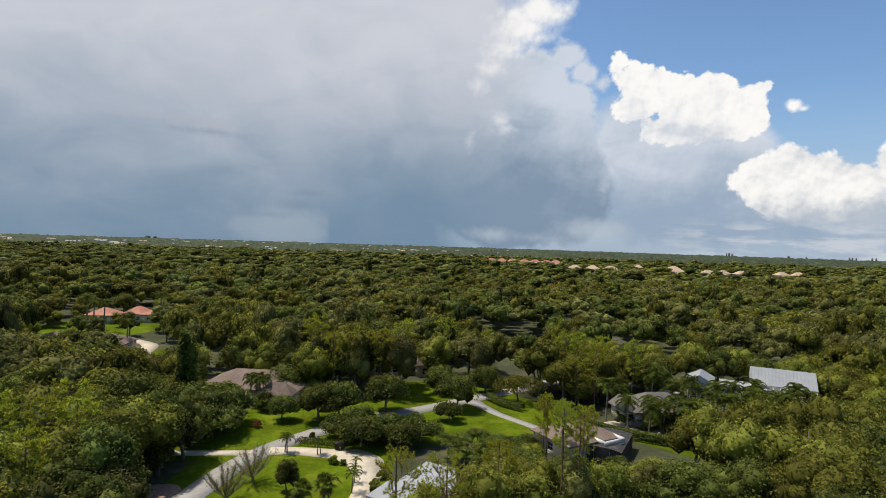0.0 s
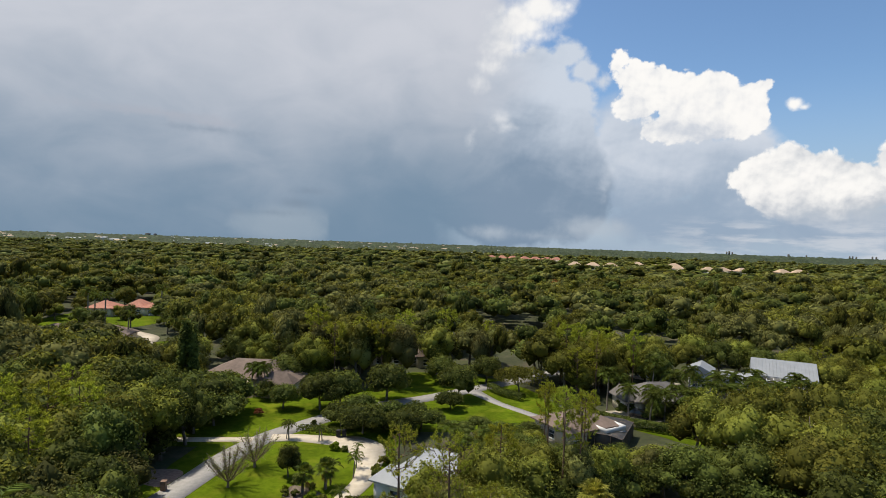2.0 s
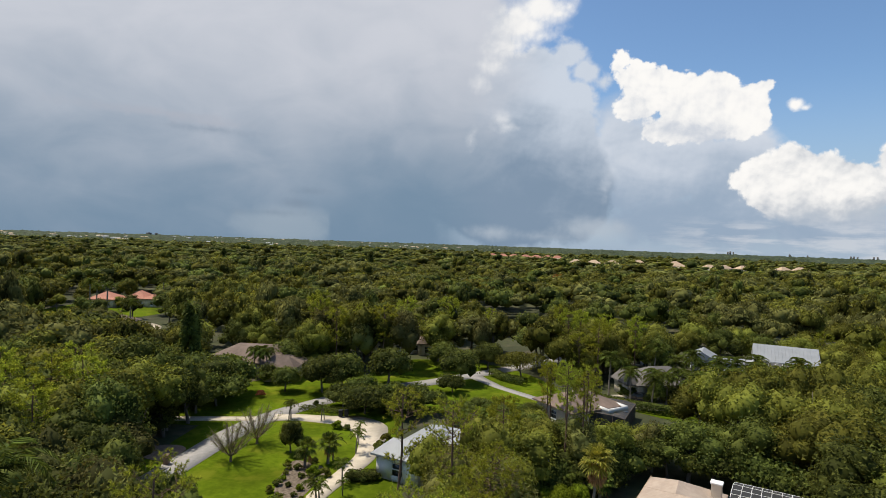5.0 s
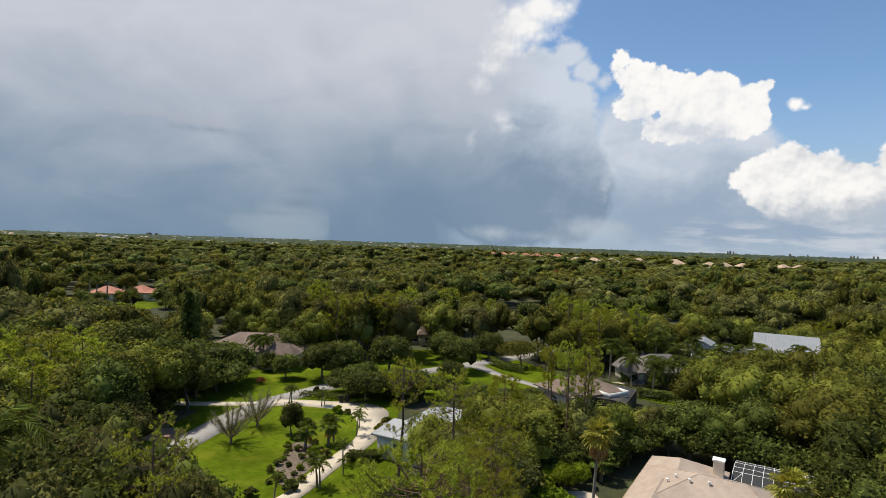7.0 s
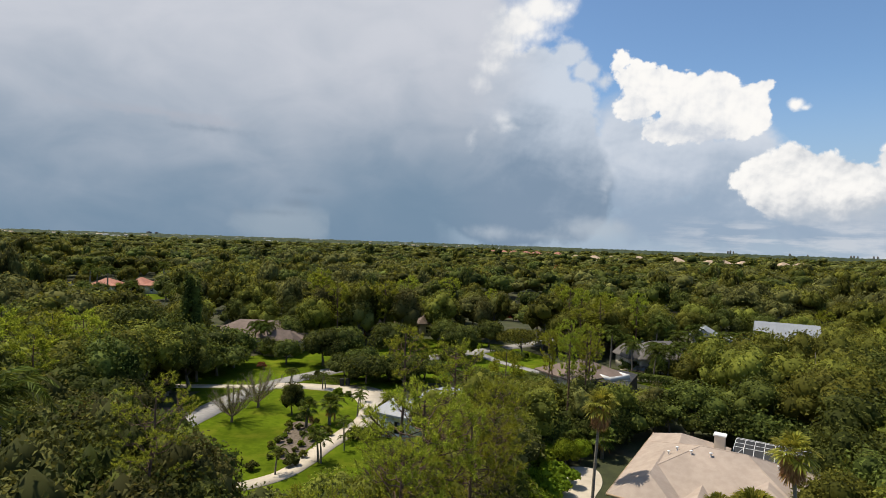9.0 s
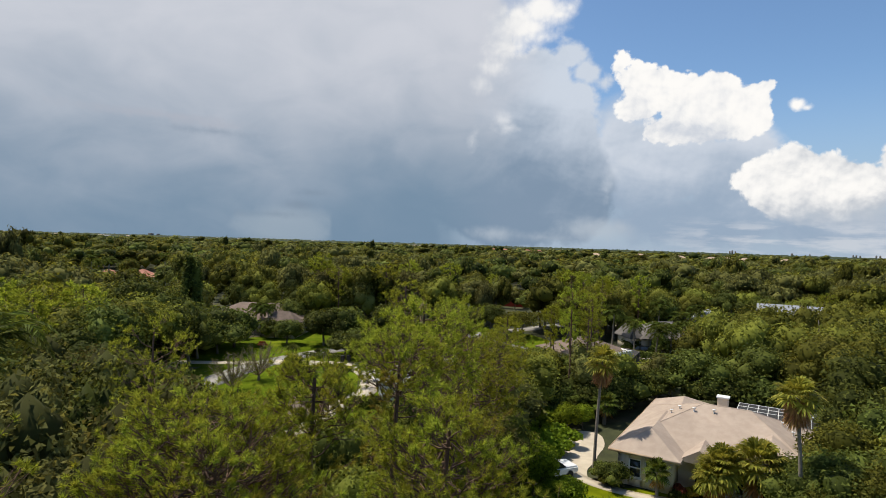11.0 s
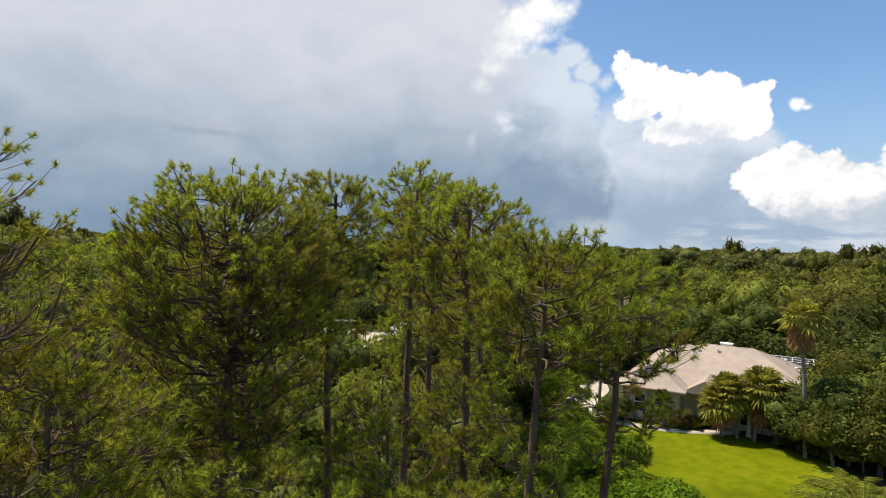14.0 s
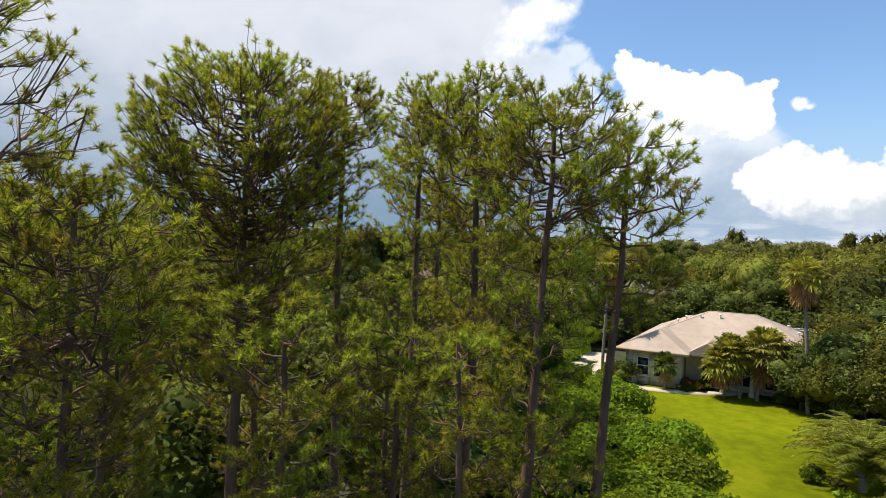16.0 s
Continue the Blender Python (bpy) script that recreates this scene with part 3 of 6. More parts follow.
def pine_meshes(seed, h, base, spread, tufts, needles, length, lean=(0.0, 0.0), width=0.006, twigs=True, dome=0.85, skirt=0.25, per=13):
    """Slash pine: tall bare trunk, bent limbs, a domed crown of brushes at the twigs' ends and loose boughs below: trunk, branches, needles of each."""
    rng = np.random.default_rng(seed)
    k = 11
    z = np.linspace(0, h * 0.95, k)
    wob = np.cumsum(rng.normal(size=(k, 2)) * 0.045, 0)
    tr = np.stack([lean[0] * (z / h) ** 1.5 + wob[:, 0], lean[1] * z / h + wob[:, 1], z], 1)
    trunk = [tube(tr, np.linspace(0.185, 0.045, k) * (h / 15) ** 0.7, 9)]
    branches, leaves = [], []
    n = max(8, int(tufts / per))
    nd = int(n * (1 - skirt))
    tall = min(dome * spread, h * (1 - base) * 0.8)
    zc = h - tall - length

    def axis(q):
        return np.array([np.interp(q, z, tr[:, 0]), np.interp(q, z, tr[:, 1]), q])

    for i in range(n):
        a = i * 2.39996 + rng.normal() * 0.3
        out = np.array((math.cos(a), math.sin(a), 0.0))
        if i < nd:        # the dome
            sv = -0.30 + 1.28 * (i + rng.uniform(0.2, 0.8)) / nd
            r = math.sqrt(max(0.02, 1 - max(sv, 0.0) ** 2.8)) * (1.0 if sv > 0 else 1 + 0.5 * sv)
            f = rng.uniform(0.90, 1.02) if rng.uniform() < 0.80 else rng.uniform(0.55, 0.88)
            ze, reach = zc + sv * tall * (0.6 + 0.4 * f), spread * r * f
        else:             # the loose boughs below it
            q = (i - nd + rng.uniform(0.1, 0.9)) / max(1, n - nd)
            ze = h * base + (zc - 0.15 * tall - h * base) * q
            reach = spread * rng.uniform(0.45, 1.0)
        reach = max(reach, 0.10)
        zs = min(max(h * (base - 0.06), ze - reach * rng.uniform(0.35, 0.75)), h * 0.93)
        c, e = axis(zs), axis(min(ze, h)) + out * reach
        e[2] = ze
        t = np.linspace(0, 1, 7)[:, None]
        bow = np.array((0, 0, -1.0)) * reach * 0.16 * np.sin(np.pi * t)
        pts = c + (e - c) * t + bow + rng.normal(size=(7, 3)) * 0.085 * reach * np.sin(np.pi * t)
        rad = np.linspace(0.026, 0.009, 7) * (0.6 + reach / 3.2)
        wood, tips, ways = [tube(pts, rad, 5 if twigs else 3)], [], []
        rc = 0.16 + 0.14 * min(spread, 2.5)
        for q in range(per):
            tt = rng.uniform(0.76 if i < nd else 0.5, 1.0) if q else 1.0
            b = np.array([np.interp(tt * 6, range(7), pts[:, j]) for j in range(3)])
            off = rng.normal(size=3) * (0.62, 0.62, 0.34) * rc + np.array((0, 0, 0.25 * rc)) if q else out * 0.1
            p = b + off
            if i < nd:
                p[2] = min(p[2], h - 0.05)
            d = unit(off / rc * 0.55 + out * 0.35 + np.array((0, 0, 0.75 if i < nd else 0.35)) + rng.normal(size=3) * 0.18)
            if twigs:
                root = np.array([np.interp(max(0.25, tt - 0.2) * 6, range(7), pts[:, j]) for j in range(3)])
                mid = root + (p - root) * 0.6 + rng.normal(size=3) * 0.05 - (0, 0, 0.07)
                wood.append(tube(np.array([root, mid, p - d * length * 0.1]), [0.011, 0.008, 0.006], 3))
            tips.append(p)
            ways.append(d)
        branches.append(wood)
        leaves.append(brushes(np.array(tips), np.array(ways), needles, length, width, rng))
    return trunk, branches, leaves


def lump_mesh(level):
    bm = bmesh.new()
    bmesh.ops.create_icosphere(bm, subdivisions=level, radius=1.0)
    v, f = np.array([q.co[:] for q in bm.verts]), np.array([[q.index for q in t.verts] for t in bm.faces])
    bm.free()
    return v, f


LUMPS = {1: lump_mesh(1), 2: lump_mesh(2)}


def blades(c, face, size, width, rng):
    """Leaf sprays as single triangles whose upper sides look along face."""
    n = len(c)
    way = unit(np.cross(unit(face), rng.normal(size=(n, 3))))
    side = unit(np.cross(way, face))
    sz = np.broadcast_to(np.asarray(size, float), (n,))[:, None]
    v = np.stack([c - way * sz * 0.4 + side * sz * width, c - way * sz * 0.4 - side * sz * width, c + way * sz * 0.6], 1).reshape(-1, 3)
    return v, np.arange(3 * n).reshape(-1, 3)


def broad_shape(seed, h, r, leaves, size, base=0.25, lobes=9, wide=0.42, low=-0.35, core=0, tri=False, fill=0.86, ruffle=0.6):
    """Broadleaf crown: leaves over uneven lobes, with a closed lumpy heart; also trunk and limbs."""
    rng = np.random.default_rng(seed)
    cz = h * (0.5 + base / 2)
    half = h * (1 - base) / 2
    cs = sphere_points(lobes, rng, -0.45)
    lobe_c = np.stack([cs[:, 0] * r * 0.62, cs[:, 1] * r * 0.62, cz + cs[:, 2] * half * 0.60], 1)
    lobe_c[0] = (0, 0, cz + half * 0.35)
    lobe_r = rng.uniform(0.36, 0.56, lobes)
    lr = np.stack([lobe_r * r, lobe_r * r, lobe_r * half * 1.05], 1)
    share = lobe_r ** 2
    k = rng.choice(lobes, leaves, p=share / share.sum())
    s = sphere_points(leaves, rng, low)
    depth = 1 - np.abs(rng.normal(size=(leaves, 1))) * 0.10
    c = lobe_c[k] + s * lr[k] * depth * (1 + 0.07 * rng.normal(size=(leaves, 1)))
    d = unit(rng.normal(size=(leaves, 3)) * ruffle + s * 0.7 + np.array((0, 0, 0.40)))
    c[:, 2] = np.maximum(c[:, 2], 0.01 * h)
    leaf = [(blades if tri else diamonds)(c, d, size * rng.uniform(0.6, 1.35, leaves), wide, rng)]
    if core:
        v, f = LUMPS[core]
        for q in range(lobes):
            w = v * (1 + 0.16 * rng.normal(size=(len(v), 1))) * lr[q] * fill + lobe_c[q]
            w[:, 2] = np.maximum(w[:, 2], 0.0)
            leaf.append((w, f))
    top = cz + half * 0.2
    tr, rad = limb(rng, (0, 0, 0), (0, 0, 1), top, 0.035 * h ** 0.9 + 0.05, 0.12, 6)
    trunk = [tube(tr, rad, 7)]
    limbs = []
    for q in range(min(lobes, 7)):
        a = np.array([np.interp(rng.uniform(2, 4.5), range(7), tr[:, j]) for j in range(3)])
        w = lobe_c[q] - a
        pts, rad = limb(rng, a, w, np.linalg.norm(w) * 0.95, 0.010 * h + 0.02, 0.25, 2)
        limbs.append(tube(pts, rad, 4))
    return trunk, limbs, leaf


def frond(rng, length, pairs, leaflet, rise, droop, width=0.035):
    """A feather leaf in the xz plane: stem points, leaflets."""
    t = np.linspace(0, 1, 9)
    ang = rise - (rise + droop) * t ** 1.2
    x = np.concatenate([[0], np.cumsum(np.cos(ang[:-1]) * length / 8)])
    z = np.concatenate([[0], np.cumsum(np.sin(ang[:-1]) * length / 8)])
    pts = np.stack([x, np.zeros(9), z], 1)
    s = np.linspace(0.12, 1, pairs)
    b = np.stack([np.interp(s * 8, range(9), pts[:, j]) for j in range(3)], 1)
    fw = np.stack([np.interp(s * 8, range(9), np.gradient(pts[:, j])) for j in range(3)], 1)
    fw = unit(fw)
    ln = leaflet * np.sin(np.pi * (0.12 + 0.82 * s)) ** 0.6
    cs, ds, ls = [], [], []
    for sg in (-1, 1):
        d = unit(np.array([0, sg * 0.85, -0.28]) + fw * 0.55 + rng.normal(size=(pairs, 3)) * 0.10)
        cs.append(b)
        ds.append(d)
        ls.append(ln)
    v, f = spikes(np.concatenate(cs), np.concatenate(ds), np.concatenate(ls), width, rng)
    return pts, (v, f)


def turned(v, yaw, at=(0, 0, 0)):
    c, s = math.cos(yaw), math.sin(yaw)
    return np.asarray(v) @ np.array([[c, s, 0], [-s, c, 0], [0, 0, 1]]) + np.array(at)


def tree_thing(name, label, category, pieces, m=None, group=""):
    """pieces: (part name, shape, material, label) under one Empty."""
    ob = thing(name, label, category, m, group)
    for nm, shape, mat, lab in pieces:
        part(nm, shape, mat, ob, lab)
    return ob


def put(proto, x, y, yaw=0.0, s=1.0, sz=None, z=0.0):
    return copy_thing(proto, Matrix.Translation((x, y, z)) @ Matrix.Rotation(yaw, 4, "Z") @ Matrix.Diagonal((s, s, sz or s, 1)))


def retire(ob):
    """Take a prototype out of the scene once it has been copied."""
    for o in (*ob.children_recursive, ob):
        bpy.data.objects.remove(o)


def pine_pieces(seed, h, base, spread, tufts, needles, length, mat=None, **k):
    t, b, n = pine_meshes(seed, h, base, spread, tufts, needles, length, **k)
    return [("trunk", t, M_BARK, ""), ("branching", [w for x in b for w in x], M_BARK, ""), ("crown", n, mat or L_PINE, "")]


def near_pine(x, y, h, base, spread, tufts, seed, lean, needles=58, length=0.155, width=0.0070, dome=1.0, skirt=0.25):
    """A pine seen from close by: every branch is a part, with its needles under it."""
    ob = thing("pine_tree", "tall slash pine with long-needled tufts and a bare flaky trunk", "pine tree", pose(x, y, 0), "tall pines")
    t, b, n = pine_meshes(seed, h, base, spread, int(tufts * 1.75), needles, length, lean=lean, width=width, dome=dome, skirt=skirt, per=14)
    part("trunk", t, M_BARK, ob)
    rng = np.random.default_rng(seed)
    for k, (wood, leaf) in enumerate(zip(b, n)):
        old = 0.03 if k < len(b) * (1 - skirt) else 0.38
        br = part("branch", wood, M_BARK, ob)
        tagged(part("needle_spray", [leaf], L_PINE_OLD if rng.uniform() < old else L_PINE, br), kind="stuff")
    return ob


def broad_pieces(seed, h, r, leaves, size, mat, **k):
    t, l, n = broad_shape(seed, h, r, leaves, size, **k)
    return [("trunk", t, M_BARK_GREY, ""), ("branching", l, M_BARK_GREY, ""), ("crown", n, mat, "")]


# near pines
NEAR_PINES = [  # x, y, height, crown base, spread, tufts, seed, lean, share of loose boughs
    (-4.8, 15.9, 15.95, 0.52, 2.75, 1450, 11, (0.1, 0.1), 0.28),
    (-2.7, 18.6, 16.4, 0.62, 1.35, 330, 12, (0.1, 0.0), 0.40),
    (-0.8, 21.3, 17.0, 0.66, 1.45, 330, 13, (0.1, 0.1), 0.40),
    (1.2, 16.6, 15.9, 0.46, 1.8, 620, 14, (0.0, 0.0), 0.45),
    (2.3, 13.4, 14.7, 0.42, 1.7, 520, 15, (0.5, -0.2), 0.45),
    (3.7, 14.2, 14.1, 0.70, 1.5, 230, 16, (1.0, 0.2), 0.35),
    (-9.6, 11.4, 16.6, 0.74, 3.9, 480, 17, (0.4, 0.0), 0.30),
    (-5.8, 10.8, 12.5, 0.28, 2.0, 760, 18, (0.0, 0.1), 0.55),
    (-2.6, 12.2, 10.6, 0.52, 1.5, 260, 25, (0.0, 0.0), 0.55),
    (0.7, 12.4, 10.0, 0.58, 1.3, 200, 24, (0.1, 0.0), 0.50),
    (-8.4, 16.5, 12.4, 0.35, 2.4, 520, 26, (0.0, 0.0), 0.50),
    (-5.6, 20.0, 12.4, 0.30, 2.4, 480, 27, (0.0, 0.0), 0.50),
    (-0.6, 15.6, 10.5, 0.48, 1.7, 280, 33, (0.0, 0.0), 0.50),
    (-1.8, 24.0, 9.5, 0.25, 2.2, 320, 34, (0.0, 0.0), 0.50),
]
for *row, loose in NEAR_PINES:
    near_pine(*row, skirt=loose)
MID_PINES = [
    (0.0, 28.2, 17.2, 0.48, 3.0, 420, 19, (0.1, 0.0)),
    (2.9, 34.4, 14.6, 0.40, 3.0, 420, 20, (0.0, 0.0)),
    (-16.8, 36.8, 14.8, 0.62, 2.8, 140, 21, (0.2, 0.1)),
    (-2.2, 49.0, 16.8, 0.62, 2.3, 130, 22, (0.1, 0.0)),
    (2.2, 51.5, 15.4, 0.52, 2.6, 220, 23, (0.0, 0.2)),
    (5.0, 45.0, 13.5, 0.42, 2.6, 300, 28, (0.0, 0.0)),
    (16.5, 70.0, 15.0, 0.60, 1.7, 120, 29, (0.1, 0.0)),
    (19.4, 71.5, 14.4, 0.60, 1.7, 120, 30, (0.0, 0.0)),
    (18.0, 68.6, 13.4, 0.58, 1.6, 110, 31, (0.0, 0.0)),
]
for x, y, h, b, sp, tf, sd, ln in MID_PINES:
    tree_thing("pine_tree", "tall slash pine with long-needled tufts and a bare flaky trunk", "pine tree",
               pine_pieces(sd, h, b, sp, int(tf * 1.8), 30, 0.25, lean=ln, width=0.016, skirt=0.35), pose(x, y, 0), "tall pines")

# ---- prototypes of the middle and far trees ----
def proto_set(kind, n, make):
    return [tree_thing(kind[0], kind[1], kind[2], make(i), None, kind[3]) for i in range(n)]


P_PINE = proto_set(("pine_tree", "tall slash pine standing among the woods", "pine tree", "woodland pines"), 4,
                   lambda i: pine_pieces(100 + i, 14, 0.45, 2.4, 300, 15, 0.38, width=0.045, twigs=False, skirt=0.35))
P_OAK = proto_set(("oak_tree", "round-crowned live oak with small olive leaves", "oak tree", "woodland oaks"), 4,
                  lambda i: broad_pieces(200 + i, 9, 4.0, 2700, 0.29, L_OAK, base=0.12, lobes=17, core=1, tri=True, fill=0.72))
P_DARK = proto_set(("broadleaf_tree", "dense dark green broadleaf tree", "tree", "woodland broadleaf trees"), 3,
                   lambda i: broad_pieces(300 + i, 9, 4.2, 2600, 0.31, L_DARK, base=0.10, lobes=13, core=1, tri=True, fill=0.72))
P_GREY = proto_set(("grey_tree", "grey-green feathery tree in the woods", "tree", "woodland grey trees"), 2,
                   lambda i: broad_pieces(400 + i, 10, 3.4, 2300, 0.36, L_GREY, base=0.12, lobes=12, wide=0.28, core=1, tri=True, fill=0.75))
P_FINE = proto_set(("broadleaf_tree", "dense small-leaved tree in the near woods", "tree", "near broadleaf trees"), 3,
                   lambda i: broad_pieces(420 + i, 6.5, 3.2, 3300, 0.25, (L_GREY, L_DARK, L_DARK)[i], base=0.0, lobes=17, core=1, tri=True, fill=0.78))
USED = []


def inside(pt, poly):
    x, y = pt
    c = False
    for (x1, y1), (x2, y2) in zip(poly, poly[1:] + poly[:1]):
        if (y1 > y) != (y2 > y) and x < (x2 - x1) * (y - y1) / (y2 - y1) + x1:
            c = not c
    return c


def scatter(poly, gap, rng, tries=4000, avoid=()):
    xs, ys = [p[0] for p in poly], [p[1] for p in poly]
    got = []
    for _ in range(tries):
        q = (rng.uniform(min(xs), max(xs)), rng.uniform(min(ys), max(ys)))
        if not inside(q, poly) or any(inside(q, a) for a in avoid):
            continue
        if all((q[0] - u) ** 2 + (q[1] - v) ** 2 > gap * gap for u, v in got) and \
           all((q[0] - u) ** 2 + (q[1] - v) ** 2 > (0.7 * gap) ** 2 for u, v in USED):
            got.append(q)
    USED.extend(got)
    return got


HOUSES = [[(14, 44), (36, 44), (42, 66), (24, 72), (12, 62)], [(-9, 64), (8, 62), (10, 86), (-9, 90)]]
REGIONS = [  # outline, gap, mix, height range
    ([(13, 70), (44, 69), (58, 80), (52, 88), (30, 86), (14, 84)], 4.3, "ddgdgpo", (7.0, 9.2)),
    ([(40, 40), (62, 36), (84, 62), (80, 86), (58, 82), (44, 66)], 5.0, "oddddo", (8.5, 11.0)),
    ([(39, 68), (50, 66), (64, 76), (62, 88), (46, 86), (40, 80)], 4.6, "oodo", (10.0, 11.6)),
    ([(3, 38), (7.5, 44), (8, 58), (13, 66), (13, 82), (9, 84), (8, 64), (2, 58)], 4.2, "oodg", (7.5, 9.5)),
    ([(12, 84), (18, 86), (18, 94), (10, 98), (4, 92)], 4.2, "oddo", (3.2, 4.2)),
    ([(-78, 44), (-46, 40), (-38, 60), (-38, 86), (-52, 88), (-78, 86)], 5.0, "odddppd", (9.0, 13.0)),
    ([(-76, 92), (-52, 92), (-46, 104), (-54, 124), (-80, 124)], 5.4, "oddog", (8.0, 11.0)),
    ([(-42, 18), (-12, 22), (-12.5, 34), (-18, 40), (-30, 48), (-40, 57), (-46, 50)], 4.0, "n", (8.0, 11.0)),
    ([(-24, 21), (-11, 20), (3, 24), (4, 38), (-12, 40), (-24, 36)], 3.8, "n", (4.0, 6.5)),
    ([(50, 92), (66, 96), (72, 106), (56, 104)], 5.0, "oo", (5.0, 7.0)),
    ([(24, 122), (36, 118), (48, 128), (44, 142), (24, 140)], 5.0, "ppoo", (10.0, 12.0)),
    ([(0, 55), (7.5, 54), (8.5, 66), (1, 66)], 4.0, "opo", (8.0, 10.0)),
    ([(85, 106), (104, 100), (112, 128), (88, 134), (82, 118)], 5.0, "oodp", (8.0, 10.0)),
    ([(72, 88), (92, 80), (98, 98), (80, 104)], 5.0, "ood", (6.0, 8.0)),
    ([(-60, 60), (-44, 62), (-40, 74), (-46, 84), (-62, 84)], 4.6, "ppo", (10.0, 12.0)),
    ([(98, 78), (136, 96), (146, 132), (104, 130), (94, 104)], 5.4, "oopd", (9.0, 12.0)),
    ([(-27, 121), (-7, 124), (-5, 140), (-27, 138)], 4.4, "ggpo", (10.5, 13.5)),
    ([(0, 136), (14, 138), (16, 152), (0, 150)], 5.0, "opg", (9.0, 12.0)),
    ([(28, 118), (48, 124), (58, 140), (40, 142), (26, 132)], 5.4, "oopd", (9.0, 12.0)),
]
# outlines where trees are kept low to fit the camera's view past them
GARDEN_SIGHTLINE = [(17, 74), (34, 68), (39, 76), (39, 90), (18, 90)]
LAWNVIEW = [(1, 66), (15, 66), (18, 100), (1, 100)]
RNGT = np.random.default_rng(21)
for poly, gap, mix, (h0, h1) in REGIONS:
    for x, y in scatter(poly, gap, RNGT, 1500, HOUSES):
        kind = mix[RNGT.integers(len(mix))]
        protos, hh = {"n": (P_FINE, 6.5), "o": (P_OAK, 9), "d": (P_DARK, 9), "g": (P_GREY, 10), "p": (P_PINE, 14)}[kind]
        h = RNGT.uniform(h0, h1) * (1.25 if kind == "p" else 1.0)
        # height caps follow sight lines from the camera's first position
        if inside((x, y), GARDEN_SIGHTLINE):
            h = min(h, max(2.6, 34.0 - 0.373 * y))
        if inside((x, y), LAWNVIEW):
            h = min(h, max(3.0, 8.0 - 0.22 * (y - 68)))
        put(protos[RNGT.integers(len(protos))], x, y, RNGT.uniform(0, 6.28), RNGT.uniform(0.85, 1.15) * (h / hh) ** 0.6, h / hh)


# ---- palms ----
def frond_mesh(seed, length, pairs, leaflet, rise, droop, width, mat):
    rng = np.random.default_rng(seed)
    pts, leaf = frond(rng, length, pairs, leaflet, rise, droop, width)
    return mesh_of("frond", [tube(pts, np.linspace(0.035, 0.008, 9), 4), leaf], mat)


def palm_proto(name, label, seed, h, count, length, pairs, leaflet, group, thick=0.15, lean=0.3, droop=0.9, width=0.04, rises=(0.2, 1.3), mat=None, dead=0, shaft=False):
    rng = np.random.default_rng(seed)
    ob = thing(name, label, "palm tree", None, group)
    z = np.linspace(0, h, 8)
    tr = np.stack([lean * (z / max(h, 0.1)) ** 2, np.zeros(8), z], 1)
    part("trunk", [tube(tr, np.linspace(thick * 1.25, thick * 0.8, 8), 9)], M_PALMBARK, ob)
    top = Vector(tr[-1])
    if shaft:
        part("crownshaft", [tube(np.array([top, top + Vector((0, 0, 0.6)), top + Vector((0, 0, 1.1))]), [thick, thick * 0.9, thick * 0.4], 9)], L_PALM, ob, "smooth green crownshaft")
        top = top + Vector((0, 0, 1.0))
    bands = [frond_mesh(seed + k, length, pairs, leaflet, rises[0] + (rises[1] - rises[0]) * k / 3, droop, width, mat or L_PALM) for k in range(4)]
    old = frond_mesh(seed + 9, length * 0.8, pairs, leaflet * 0.8, -0.9, 1.5, width, L_DEAD) if dead else None
    for k in range(count + dead):
        me = bands[k * 4 // count] if k < count else old
        part("frond", me, None, ob, "" if k < count else "dry brown frond", Matrix.Translation(top) @ Matrix.Rotation(k * 2.39996 + rng.normal() * 0.15, 4, "Z") @ Matrix.Rotation(rng.normal() * 0.12, 4, "Y"))
    return ob


def fan_mesh(seed, petiole, size, rays, elev, mat):
    """One fan leaf on its stalk, in the xz plane."""
    rng = np.random.default_rng(seed)
    way = np.array((math.cos(elev), 0, math.sin(elev)))
    hub = way * petiole
    st = tube(np.array([(0, 0, 0), hub * 0.5 + (0, 0, 0.04), hub]), [0.03, 0.02, 0.015], 4)
    side, up = np.array((0, 1.0, 0)), np.array((-math.sin(elev), 0, math.cos(elev)))
    ang = np.linspace(-2.2, 2.2, rays) + rng.normal(size=rays) * 0.05
    d = unit(np.cos(ang)[:, None] * way + np.sin(ang)[:, None] * side + (0.14 * np.abs(ang))[:, None] * up + rng.normal(size=(rays, 3)) * 0.05)
    sd = unit(np.cross(d, np.repeat(up[None], rays, 0)))
    ln = (size * (1 - 0.12 * np.abs(ang)))[:, None]
    base = np.repeat(hub[None], rays, 0)
    mid, tip = base + d * ln * 0.55, base + d * ln + np.array((0, 0, -0.30 * size))
    w = size * 0.07
    v = np.stack([base, mid + sd * w, tip, mid - sd * w], 1).reshape(-1, 3)
    return mesh_of("fan_leaf", [st, (v, np.arange(4 * rays).reshape(-1, 4))], mat)


